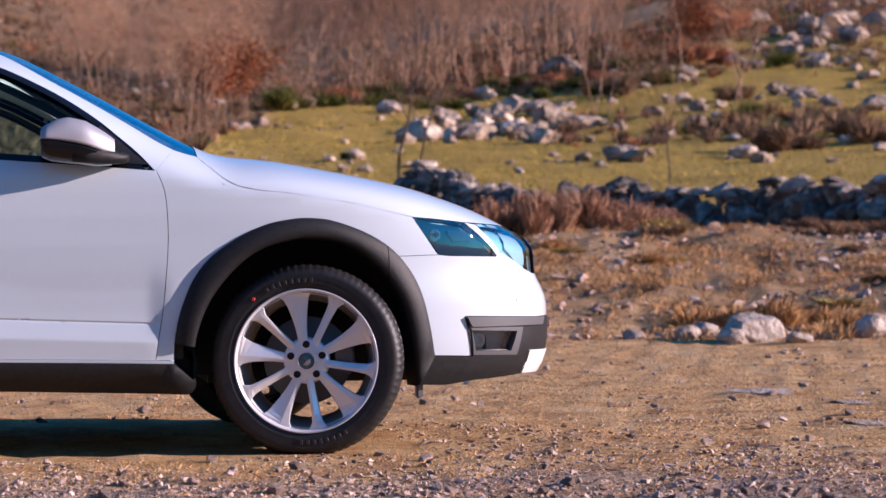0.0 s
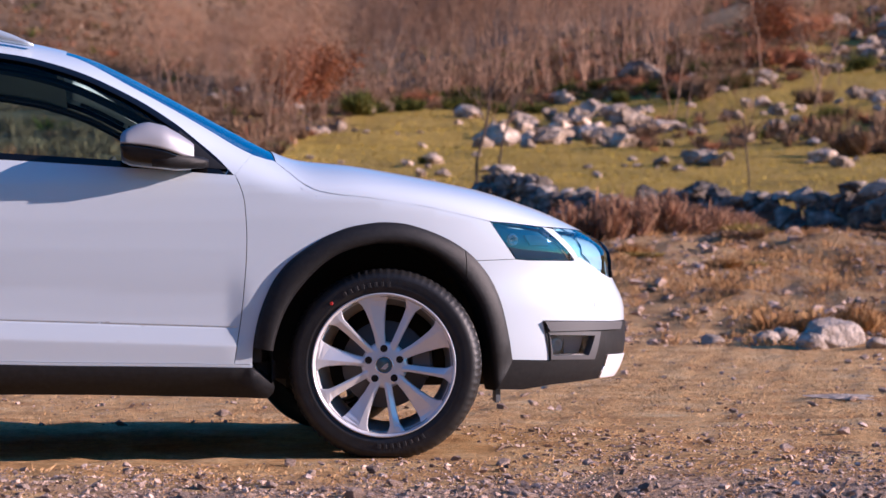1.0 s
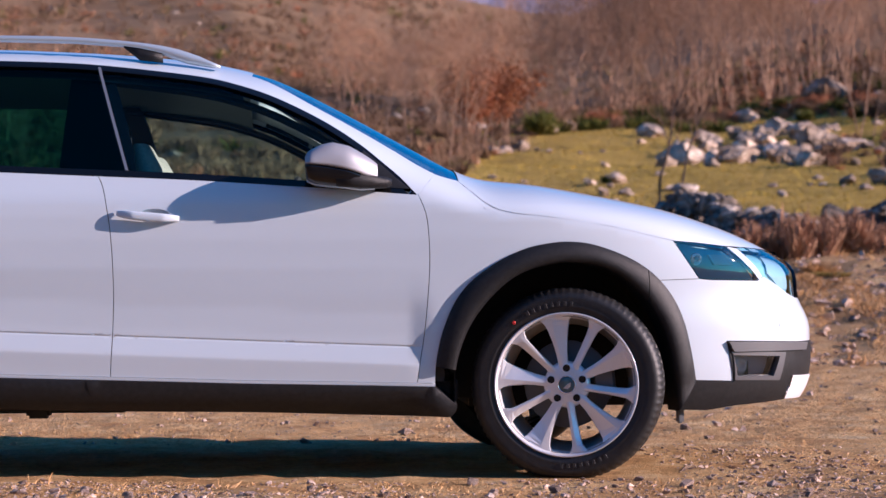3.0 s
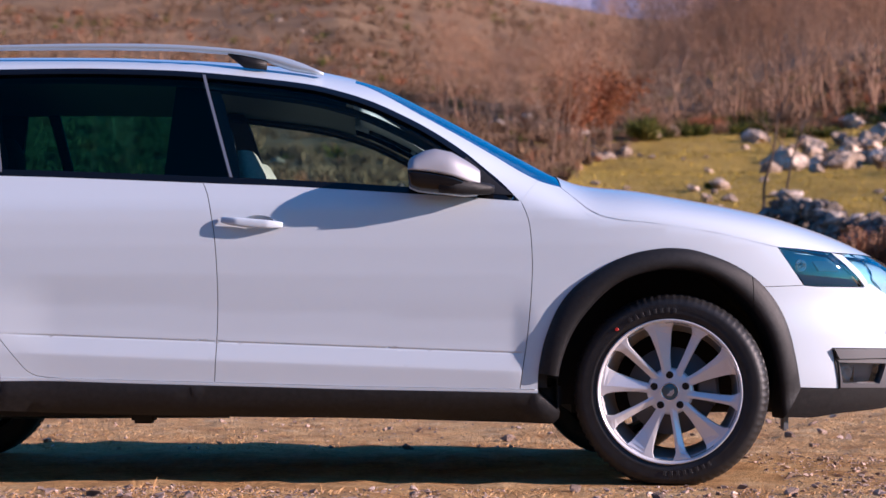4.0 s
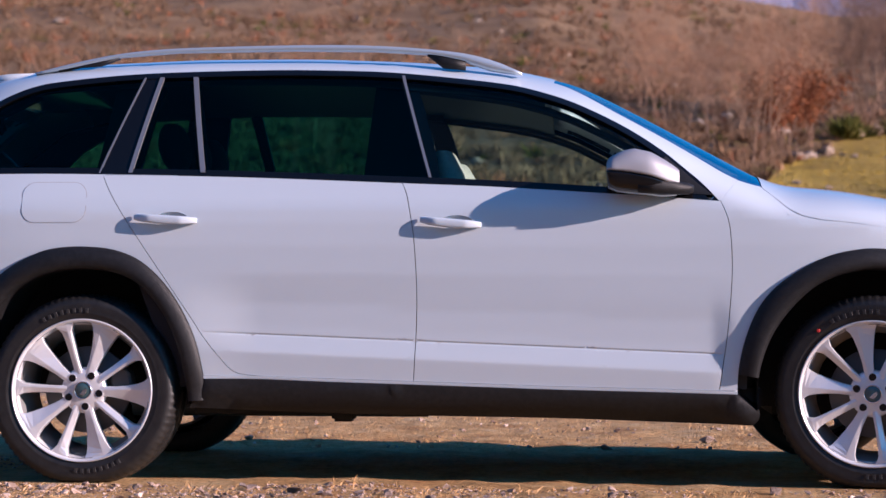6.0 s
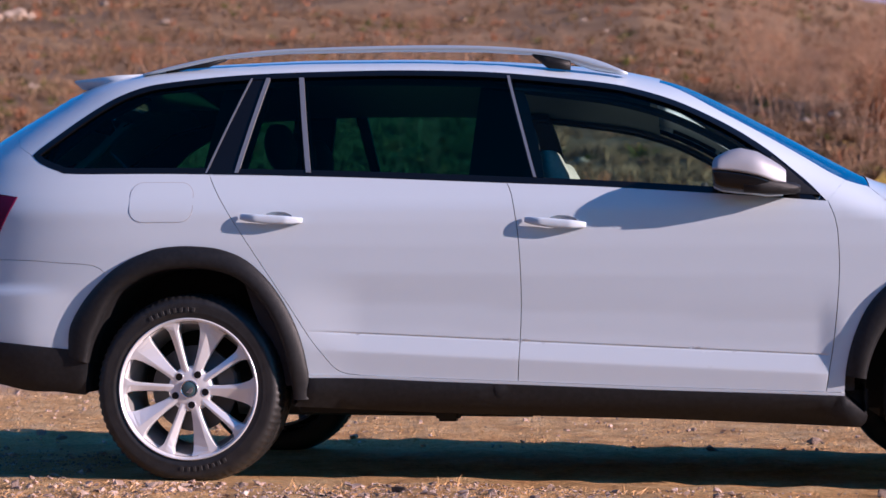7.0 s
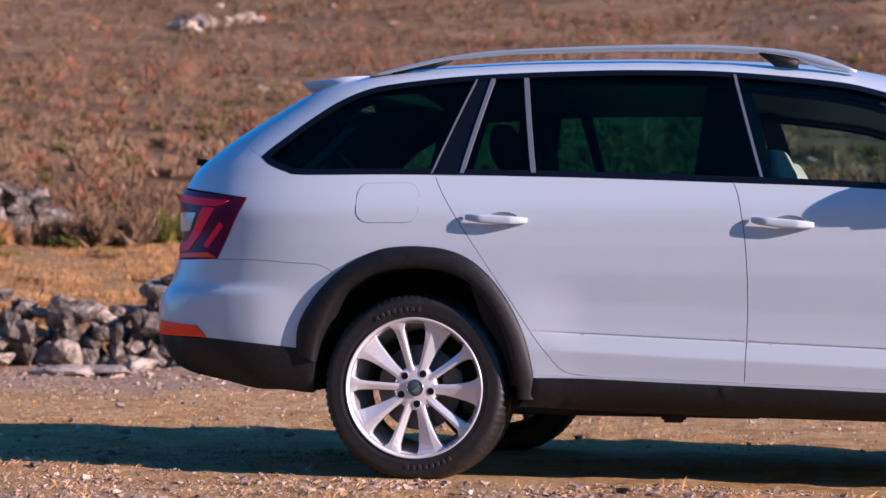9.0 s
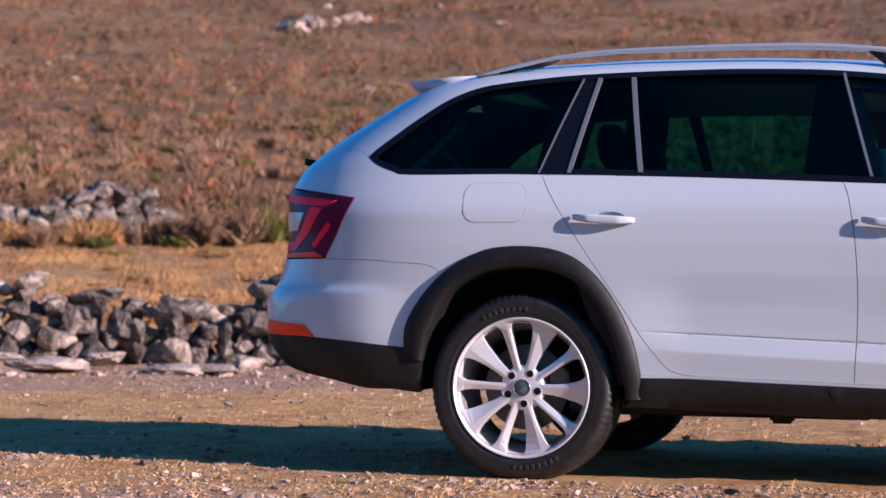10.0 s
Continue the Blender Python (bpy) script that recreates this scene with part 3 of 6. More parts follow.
L_ARCH_F_IN = [(.963, .25), (.963, .315), (.97, .40), (1.006, .504), (1.062, .589), (1.138, .665), (1.215, .707), (1.311, .729), (1.369, .731), (1.447, .721), (1.527, .686), (1.608, .615), (1.669, .527), (1.703, .429), (1.723, .312), (1.735, .222)]
L_ARCH_R = [(-1.769, .450), (-1.763, .525), (-1.729, .594), (-1.675, .664), (-1.612, .723), (-1.549, .763), (-1.467, .797), (-1.386, .809), (-1.305, .809), (-1.225, .799), (-1.145, .768), (-1.076, .712), (-1.018, .639), (-.97, .552), (-.938, .465), (-.918, .368)]
L_ARCH_R_IN = [(-1.707, .292), (-1.703, .367), (-1.686, .466), (-1.646, .565), (-1.593, .645), (-1.53, .688), (-1.468, .714), (-1.387, .73), (-1.286, .731), (-1.206, .715), (-1.146, .686), (-1.088, .628), (-1.039, .551), (-1.003, .454), (-.978, .338), (-.97, .262)]
L_HOOD = [(.98, 1.018), (1.014, .986), (1.066, .937), (1.112, .912), (1.179, .898), (1.275, .889), (1.49, .857), (1.719, .807)]
L_LAMP_TOP = [(1.719, .807), (1.798, .802), (1.909, .791), (2.073, .785), (2.205, .781)]


CREASE_ROWS = [(x, z0 + float(crease_drop(x)) + dz) for x in np.arange(-1.0, .9, .02) for z0, dz in ((.49, .016), (.49, .007), (.49, .004), (.49, .002), (.49, -.0005), (.49, -.003), (.49, -.006), (.49, -.018), (.426, .014), (.426, .006), (.426, -.002), (.426, -.010), (.426, -.022))]


HANDLES = ((-1.155, -.936, .912, .900), (-.173, .036, .901, .884))


def bowl_line(x0, x1, z0, z1):
    """The outline of the finger recess behind a door handle."""
    return [((x0 + x1) / 2 + .020 + .054 * math.cos(radians(9 * i)), (z0 + z1) / 2 + .002 + .0215 * math.sin(radians(9 * i))) for i in range(40)]


def bowl_bm(line, side):
    """A shallow rounded dish pressed into the door inside an outline."""
    cx, cz = sum(p[0] for p in line) / len(line), sum(p[1] for p in line) / len(line)
    rings = []
    for k in range(8):
        f, d = math.cos(k / 7 * 1.5), .026 * math.sin(k / 7 * 1.5)
        rings.append([(cx + (x - cx) * f, side * (float(width(cx + (x - cx) * f, cz + (z - cz) * f)) - d), cz + (z - cz) * f) for x, z in line])
    n = len(line)
    bm = bmesh.new()
    bm_add(bm, [p for r in rings for p in r], [(k * n + i, k * n + (i + 1) % n, (k + 1) * n + (i + 1) % n, (k + 1) * n + i) for k in range(7) for i in range(n)] + [tuple(range(7 * n, 8 * n))])
    bmesh.ops.recalc_face_normals(bm, faces=bm.faces)
    return bm


def build_car():
    car = new("car")
    tagged(car, "white estate car with black arch cladding and silver roof rails", "car")

    # painted panels
    arch_f = curve(L_ARCH_F)
    k = min(range(len(arch_f)), key=lambda i: math.dist(arch_f[i], (1.663, .676)))
    fender = curve(L_DOOR_F)[::-1] + [(.901, 1.039)] + curve([(.901, 1.039), (.95, 1.025), (.98, 1.019)]) + curve(L_HOOD) + curve([(1.719, .807), (1.813, .676)]) + curve([(1.813, .676), arch_f[k]]) + arch_f[:k + 1][::-1] + [(.835, .325)]
    both("front_fender", fender, PAINT, car, gap=0.0012)
    bowls = [bowl_line(*q) for q in HANDLES]
    both("front_door", curve(L_DOOR_F) + curve([q for q in L_DOOR_BOT if q[0] > -.2])[::-1] + curve(L_DOOR_M)[::-1] + curve([(-.237, 1.028), (.07, 1.015), (.453, .991), (.838, .965)]), PAINT, car, gap=0.0013, step=.025, rows=CREASE_ROWS, holes=[bowls[1]])
    both("rear_door", curve(L_DOOR_M) + curve([q for q in L_DOOR_BOT if q[0] < -.1])[::-1] + curve(L_DOOR_R)[::-1] + curve([(-1.277, 1.061), (-1.002, 1.056), (-.698, 1.047), (-.237, 1.028)]), PAINT, car, gap=0.0013, step=.025, rows=CREASE_ROWS, holes=[bowls[0]])
    lip = curve([(-.95, .369)] + L_DOOR_BOT + [(.895, .323)])
    both("sill_lip", lip + [(x, z - .009) for x, z in lip[::-1]], PAINT, car, off=0.004, thick=0.03)

    both("pillar_patch", [(.80, .96), (.86, .95), (.93, 1.018), (.93, 1.03), (.89, 1.045), (.865, 1.045)], PAINT, car, off=-.002, thick=.002, step=.02)
    roof_edge = [(x, float(np.interp(x, XS, C_TOP)) - .35 * float(np.interp(x, XS, C_CROWN))) for x in np.linspace(.26, -1.75, 60)]
    screen_side = curve([(.838, .965), (.901, 1.039)]) + curve(L_PILLAR[:9])[::-1] + roof_edge
    upper = screen_side + curve([roof_edge[-1], (-1.84, 1.40), (-1.95, 1.335)]) + [(-2.05, 1.255), (-2.0, 1.17)] + [(-1.936, 1.135)] + curve(L_DLO_TOP)[::-1]
    both("body_frame", upper, PAINT, car, step=.025)
    arch_r = curve(L_ARCH_R)
    kr = min(range(len(arch_r)), key=lambda i: math.dist(arch_r[i], (-1.628, .712)))
    line_r = curve([(-2.35, .768), (-1.961, .763), (-1.807, .753), (-1.68, .743), (-1.628, .712)])
    quarter = curve(L_DOOR_R) + [(-.80, .369), (-.918, .369)] + arch_r[kr:][::-1] + line_r[::-1][1:-8] + [(-2.087, .768)] + curve([(-2.087, .768), (-1.97, .985)]) + curve([(-1.97, .985), (-2.303, 1.036)]) + curve([(-2.303, 1.036), (-2.25, 1.09), (-2.15, 1.178), (-2.05, 1.255)]) + [(-2.0, 1.17)] + curve(L_DLO_BOT[:6])
    both("rear_quarter_panel", quarter, PAINT, car, gap=0.0009, step=.025)
    bumper_r = [(-2.9, .765), (-2.7, .765)] + line_r[3:] + arch_r[:kr + 1][::-1] + curve([(-1.765, .451), (-2.123, .482), (-2.4, .492)]) + [(-2.9, .492)]
    both("rear_bumper", bumper_r, PAINT, car, wrap=True, gap=.0009, step=.03)
    lamp_low = [(1.813, .676), (1.861, .672), (2.043, .67), (2.068, .684), (2.179, .626), (2.223, .611), (2.6, .60)]
    bumper_f = [arch_f[k]] + lamp_low + [(2.6, .455), (2.217, .453), (2.084, .457), (1.914, .461), (1.942, .321), (1.80, .326)] + arch_f[k:][::-1]
    both("front_bumper", bumper_f, PAINT, car, wrap=True, gap=.0009, step=.03)

    hood_from = lambda x: np.interp(x, [q[0] for q in L_HOOD + L_LAMP_TOP[1:]], [q[1] for q in L_HOOD + L_LAMP_TOP[1:]]) + .0004
    both("bonnet_flange", [(x, z + .02) for x, z in curve(L_HOOD[1:])] + [(x, z - .02) for x, z in curve(L_HOOD[1:])[::-1]], PAINT, car, off=-.0025, thick=.004, step=.03)
    part("bonnet", top_mesh("bonnet", np.concatenate([np.linspace(.985, 1.15, 12), np.linspace(1.17, 2.19, 50)]), hood_from, nz=12), PAINT, car)
    edge = lambda x: np.interp(x, XS, C_TOP) - .35 * np.interp(x, XS, C_CROWN)
    part("roof", top_mesh("roof", np.linspace(-1.72, .27, 60), edge, nz=2), PAINT, car)
    ws = lambda x: np.interp(x, [q[0] for q in L_PILLAR], [q[1] for q in L_PILLAR])
    part("windscreen", top_mesh("windscreen", np.linspace(.262, 1.03, 40), ws, off=-.004, nz=6, belly=1.35), GLASS_SCREEN, car, "tinted windscreen reflecting blue sky").visible_shadow = False
    gate = [(-2.303, 1.036), (-2.25, 1.09), (-2.15, 1.178), (-2.05, 1.255), (-1.95, 1.335), (-1.84, 1.40)]
    heights = np.linspace(1.40, .77, 43)
    rim_x = lambda z: float(np.interp(z, [q[1] for q in gate], [q[0] for q in gate]))
    screen_edge = [(rim_x(z) + .30 * (float(np.interp(z, ZS, C_TAIL)) - rim_x(z)), z) for z in np.linspace(1.365, 1.10, 12)]
    both("tailgate", curve(gate) + [(-2.9, 1.40), (-2.9, 1.365)] + screen_edge + [(-2.9, z) for z in heights if z < 1.10] + [(-2.29, .77)], PAINT, car, wrap=True, step=.04)
    both("rear_window", screen_edge + [(-2.9, z) for z in heights[::-1] if 1.10 < z < 1.365], GLASS_DARK, car, "dark tinted rear window", wrap=True, off=-.004, thick=.003, step=.05)

    # black cladding
    for s in (-1, 1):
        part("front_arch_cladding", arch_mesh("front_arch_cladding", [(.895, .25)] + arch_f, curve(L_ARCH_F_IN), s, .085, .718, (.14, 0)), PLASTIC, car)
        part("front_arch_cladding", arch_mesh("front_arch_cladding", [(.895, .25)] + arch_f, curve(L_ARCH_F_IN), s, .7205, 1, (0, .06), 36), PLASTIC, car)
        part("rear_arch_cladding", arch_mesh("rear_arch_cladding", [(-1.765, .295)] + arch_r + [(-.918, .262)], curve(L_ARCH_R_IN), s, .085, .985, (.22, .12)), PLASTIC, car)
    low = [(x, z - .010) for x, z in lip]
    both("sill_cladding", [q for q in low if -.918 < q[0] < .93] + curve([(.97, .25), (.95, .213), (.833, .215), (.298, .232), (-.122, .238), (-.465, .246), (-.97, .262)]), PLASTIC, car, off=.018, thick=.1, edge=.01, step=.03)
    clad_f = [(1.80, .324), (1.942, .319), (1.914, .459), (2.084, .455), (2.217, .451), (2.6, .45), (2.6, .25), (2.164, .25), (1.954, .236), (1.845, .222), (1.738, .226)]
    fog_hole = [(1.936, .415), (2.125, .408), (2.100, .332), (1.952, .334)]
    both("lower_bumper_cladding", clad_f, PLASTIC, car, wrap=True, off=.004, thick=.05, step=.03, holes=[fog_hole])
    both("fog_recess", [(1.90, .44), (2.2, .43), (2.2, .31), (1.93, .31)], FOG_GREY, car, wrap=True, off=-.045, thick=.005)
    both("fog_lamp", fog_hole, GLASS_LAMP, car, wrap=True, off=-.006, thick=.01)
    both("bumper_ledge", curve([(1.916, .458), (2.08, .455), (2.25, .451)]) + curve([(2.24, .424), (2.08, .424), (1.935, .424)]), PLASTIC_SUNLIT, car, wrap=True, off=.016, thick=.03, step=.02)
    both("bumper_seal", [(1.914, .466), (2.08, .462), (2.6, .457), (2.6, .449), (2.08, .453), (1.914, .457)], PLASTIC, car, wrap=True, off=-.003, thick=.01, step=.02)
    both("fog_surround", fog_hole[:1] + [(1.925, .425), (2.15, .418), (2.125, .320), (1.945, .325)], PLASTIC_SUNLIT, car, wrap=True, off=.008, thick=.03, holes=[shrunk(fog_hole, .004)], step=.02)
    both("skid_plate", [(2.185, .334), (2.6, .328), (2.6, .25), (2.156, .254)], SKID, car, wrap=True, off=.009, thick=.03, step=.03)
    clad_r = curve([(-1.765, .451), (-2.123, .48), (-2.4, .490)]) + [(-2.9, .49), (-2.9, .40)] + curve([(-2.362, .40), (-2.327, .385), (-2.24, .361), (-2.068, .334), (-1.926, .307), (-1.814, .304), (-1.765, .298)]) + [(-1.712, .294), (-1.703, .37), (-1.702, .447)]
    both("rear_bumper_cladding", clad_r, PLASTIC, car, wrap=True, off=.01, thick=.06, edge=.006, step=.03)

    both("washer_cover", [(1.985, .604), (2.085, .592), (2.112, .566), (2.03, .570)], PAINT, car, wrap=True, off=.0015, thick=.003, step=.02)
    both("parking_sensor", [(2.135 + .009 * math.cos(radians(30 * i)), .515 + .009 * math.sin(radians(30 * i))) for i in range(12)], PAINT, car, wrap=True, off=.0015, thick=.003, step=.02)

    # lamps and grille
    lamp = curve(L_LAMP_TOP[:3]) + [(1.922, .792), (2.05, .67), (2.043, .67), (1.861, .672), (1.813, .676), (1.719, .807)]
    lamp2 = [(1.970, .788), (2.073, .785), (2.20, .781), (2.225, .70), (2.223, .611), (2.179, .626), (2.068, .686)]
    for s in (-1, 1):
        hl = part("headlight", panel_mesh("headlight", lamp, s, off=-.028, thick=.02, wrap=True), LAMP_SKY_TINT, car, "headlight housing coloured blue like reflected sky")
        part("lens", panel_mesh("lens", lamp, s, off=-.001, thick=.012, wrap=True, gap=.002), GLASS_LAMP, hl, "clear headlight cover")
        # Pale panel drawn in place of a white reflection on the lamp.
        part("reflection_patch", panel_mesh("reflection_patch", [(1.858, .762), (1.925, .765), (1.956, .725), (1.880, .725)], s, off=-.016, thick=.012, wrap=True), LAMP_WHITE, hl, "pale patch painted as a reflection")
        part("pale_band", panel_mesh("pale_band", [(1.80, .714), (1.99, .702), (2.018, .680), (1.822, .681)], s, off=-.016, thick=.01, wrap=True), LAMP_BLUE, hl, "pale blue band in the headlight")
        ring = part("projector_ring", revolve([(.012, .012), (.014, 0), (.021, -.002), (.024, .006), (.024, .03)], 28), CHROME, hl, "chrome ring of the projector lamp")
        ring.matrix_basis = pose(1.807, s * (float(width(1.807, .744)) - .024), .744, 0, 0, 14 if s < 0 else 166)
        bulb = part("projector_lens", revolve([(.0005, -.006), (.007, -.003), (.0125, .006)], 24), CHROME, hl)
        bulb.matrix_basis = ring.matrix_basis.copy()
        in_lamp = part("headlight", panel_mesh("inner_headlight", lamp2, s, off=-.028, thick=.02, wrap=True), LAMP_SKY_TINT, car, "inner headlight housing coloured blue like reflected sky")
        part("pale_band", panel_mesh("inner_pale_band", [(2.095, .776), (2.19, .779), (2.212, .64), (2.165, .640), (2.105, .70)], s, off=-.02, thick=.012, wrap=True), LAMP_BLUE, in_lamp, "pale blue band in the headlight")
        part("lens", panel_mesh("inner_lens", lamp2, s, off=-.001, thick=.012, wrap=True, gap=.002), GLASS_LAMP, in_lamp, "clear headlight cover")
    both("lamp_divider", [(1.924, .791), (1.968, .787), (2.066, .685), (2.052, .672)], PAINT, car, wrap=True, off=-.004, gap=.001)
    both("grille", [(2.222, .785), (2.6, .785), (2.6, .605), (2.24, .611), (2.248, .70)], GLOSS_BLACK, car, wrap=True, off=.004)
    tail = [(-2.303, 1.034), (-1.97, .985), (-2.087, .768), (-2.29, .771), (-2.31, .86), (-2.32, .95)]
    for s in (-1, 1):
        tl = part("tail_light", panel_mesh("tail_light", tail, s, wrap=True, off=.004, step=.02), DARK_RED, car, "dark red wraparound tail light")
        part("light_band", panel_mesh("light_band", [(-2.30, 1.012), (-2.04, .974), (-2.09, .955), (-2.17, .962), (-2.31, .985)], s, wrap=True, off=.007, step=.02), RED, tl)
        part("light_band", panel_mesh("light_band", [(-2.155, .955), (-2.10, .950), (-2.165, .86), (-2.225, .80), (-2.29, .79), (-2.31, .82), (-2.24, .835), (-2.205, .87)], s, wrap=True, off=.007, step=.02), RED, tl)
        part("light_band", panel_mesh("light_band", [(-2.075, .90), (-2.06, .885), (-2.13, .805), (-2.15, .815)], s, wrap=True, off=.007, step=.02), RED, tl)
        part("light_band", panel_mesh("light_band", [(-2.30, .787), (-2.13, .79), (-2.09, .772), (-2.29, .773)], s, wrap=True, off=.006, step=.02), ORANGE, tl)
        part("reversing_lamp", panel_mesh("reversing_lamp", [(-2.30, .945), (-2.19, .935), (-2.225, .872), (-2.31, .87)], s, wrap=True, off=.008), LAMP_WHITE, tl)
    both("rear_reflector", [(-2.35, .544), (-2.165, .526), (-2.124, .486), (-2.37, .493)], ORANGE, car, wrap=True, off=.006, step=.02)
    fx0, fx1, fz0, fz1, c = -1.55, -1.327, .894, 1.032, .045
    flap = []
    for cx, cz, a0 in ((fx1 - c, fz1 - c, 0), (fx0 + c, fz1 - c, 90), (fx0 + c, fz0 + c, 180), (fx1 - c, fz0 + c, 270)):
        flap += [(cx + c * math.cos(radians(a0 + 15 * i)), cz + c * math.sin(radians(a0 + 15 * i))) for i in range(7)]
    both("fuel_flap", flap, PAINT, car, off=.0012, thick=.003, step=.03)
    # Flat grey ring laid on the panel as the shaded gap round the flap.
    both("flap_seam_shade", shrunk(flap, -.0022), SEAM_SHADE, car, off=.0005, thick=.001, holes=[shrunk(flap, .0005)], step=.03)

    # windows
    top_l, bot_l = curve(L_DLO_TOP), curve(L_DLO_BOT)
    trim = top_l + bot_l[1:-1]
    hole = shrunk(trim, .021)
    both("window_trim", trim, GLOSS_BLACK, car, off=.001, thick=.02, holes=[hole], step=.02)

    def pane(name, left, right, mat, label):
        """Glass between two slanting lines, each given by its x at the top and at the belt."""
        def xat(e, z):
            return e[1] + (e[0] - e[1]) * (z - 1.05) / .36
        keep = []
        for x, z in hole:
            keep.append((min(max(x, xat(left, z)), xat(right, z)), z))
        zs = [z for x, z in hole if xat(left, z) < x < xat(right, z)]
        q = [(x, z) for x, z in keep]
        q = [p for p in q if xat(left, p[1]) < p[0] < xat(right, p[1])]
        z_top, z_bot = max(zs), min(zs)
        poly = sorted([p for p in q if p[1] > 1.2 or p[0] < -1.5 and p[1] > 1.11], key=lambda p: p[0])
        low = sorted([p for p in q if p not in poly], key=lambda p: -p[0])
        ends = []
        if right[0] < .5:
            ends = [(xat(right, poly[-1][1]), poly[-1][1]), (xat(right, low[0][1]), low[0][1])]
        starts = []
        if left[0] > -1.9:
            starts = [(xat(left, low[-1][1]), low[-1][1]), (xat(left, poly[0][1]), poly[0][1])]
        both(name, poly + ends + low + starts, mat, car, label, off=-.006, thick=.003)

    def strip(name, e, w, mat, off):
        lowz = 1.066 if e[1] < -.5 else 1.046
        both(name, [(e[0], 1.412), (e[0] + w, 1.412), (e[1] + w, lowz), (e[1], lowz)], mat, car, off=off, thick=.012, step=.03)

    both("front_side_window", front_glass(hole), GLASS_CLEAR, car, "clear front side window", off=-.006, thick=.003)
    pane("rear_side_window", (-.985, -.93), (-.262, -.152), GLASS_DARK, "dark tinted rear side window")
    pane("rear_corner_window", (-1.10, -1.18), (-1.0, -.945), GLASS_DARK, "dark tinted fixed rear window")
    pane("load_bay_window", (-3, -3), (-1.165, -1.285), GLASS_DARK, "dark tinted load bay window")
    both("window_pillar", [(-1.165, 1.415), (-1.105, 1.415), (-1.183, 1.047), (-1.289, 1.047)], GLOSS_BLACK, car, off=-.001, thick=.02)
    for e, w in (((-.257, -.147), .010), ((-.995, -.935), .017), ((-1.113, -1.187), .014)):
        strip("window_strip", e, w, SATIN_DARK, .004)
    strip("window_strip", (-1.169, -1.291), .006, SATIN_DARK, .002)
    return car


def front_glass(hole):
    """The outline of the front side window, from the slanting door pillar forward."""
    q = [p for p in hole if p[0] > -.255 + (1.41 - p[1]) * .305]
    up = sorted([p for p in q if p[1] > 1.06 or p[0] > .74], key=lambda p: p[0])
    low = sorted([p for p in q if p not in up], key=lambda p: -p[0])
    return up + low


FOG_GREY = material("fog_lamp_reflector", (0.40, 0.37, 0.43), 0.4, metal=0.3)
SEAM_SHADE = material("seam_shadow_grey", (0.36, 0.36, 0.38), 0.6)
SATIN_DARK = material("dark_satin_metal", (0.30, 0.30, 0.31), 0.35, metal=0.6)
# Paler copy of the black plastic: sun on ledge and fog surround, as colour.
PLASTIC_SUNLIT = material("sunlit_black_plastic", (0.09, 0.09, 0.095), 0.45)
CAR = build_car()

# ---- car: wheels, fittings, cabin ----
def plate(poly, y_front, y_back, bevel=0.003):
    """A flat plate in the x-z plane with bevelled front edges; y_front may depend on the point."""
    bm = bmesh.new()
    yf = y_front if callable(y_front) else (lambda x, z: y_front)
    inner = shrunk(poly, bevel)
    n = len(poly)
    a = [bm.verts.new((x, yf(x, z), z)) for x, z in inner]
    b = [bm.verts.new((x, yf(x, z) + bevel, z)) for x, z in poly]
    c = [bm.verts.new((x, y_back, z)) for x, z in poly]
    bm.faces.new(a)
    for i in range(n):
        k = (i + 1) % n
        bm.faces.new((a[i], a[k], b[k], b[i]))
        bm.faces.new((b[i], b[k], c[k], c[i]))
    bmesh.ops.recalc_face_normals(bm, faces=bm.faces)
    return bm


def turned(pts, deg):
    c, s = math.cos(radians(deg)), math.sin(radians(deg))
    return [(c * x - s * z, s * x + c * z) for x, z in pts]


def disc(r, seg=40):
    return [(r * math.cos(2 * math.pi * i / seg), r * math.sin(2 * math.pi * i / seg)) for i in range(seg)]


def box_bm(x0, x1, y0, y1, z0, z1, bevel=0.01):
    bm = bmesh.new()
    bmesh.ops.create_cube(bm, size=1)
    for v in bm.verts:
        v.co = ((x0 + x1) / 2 + v.co.x * (x1 - x0), (y0 + y1) / 2 + v.co.y * (y1 - y0), (z0 + z1) / 2 + v.co.z * (z1 - z0))
    if bevel:
        bmesh.ops.bevel(bm, geom=bm.edges, offset=bevel, segments=2, affect="EDGES")
    return bm


TYRE_GROW = 0.006
TYRE = [(.232, .012), (.246, .005), (.262, -.003), (.268, -.0035), (.272, -.002), (.288, -.006), (.303, -.001), (.315, .010), (.3215, .028), (.3225, .034), (.325, .060), (.3255, .074), (.318, .076), (.318, .086), (.3255, .088), (.3255, .137), (.318, .139), (.318, .149), (.3255, .151), (.325, .165), (.322, .195), (.315, .213), (.300, .225), (.26, .23), (.235, .215)]
RIM = [(.247, .006), (.2455, -.001), (.2435, -.003), (.2415, -.0025), (.2375, .002), (.2345, .009), (.2315, .016), (.2285, .026), (.226, .034)]
BARREL = [(.227, .032), (.214, .08), (.205, .12), (.203, .21), (.215, .216)]


def tyre_lug(i, j):
    if i < 4:
        return 0
    return TYRE_GROW + tread_block(i, j)


def tread_block(i, j):
    if 7 <= i <= 11:
        return -0.0042 if j % 3 == 0 else 0
    if 11 <= i <= 19:
        return -0.003 if (j + i) % 4 == 0 else 0
    return 0


STEER = -10.0
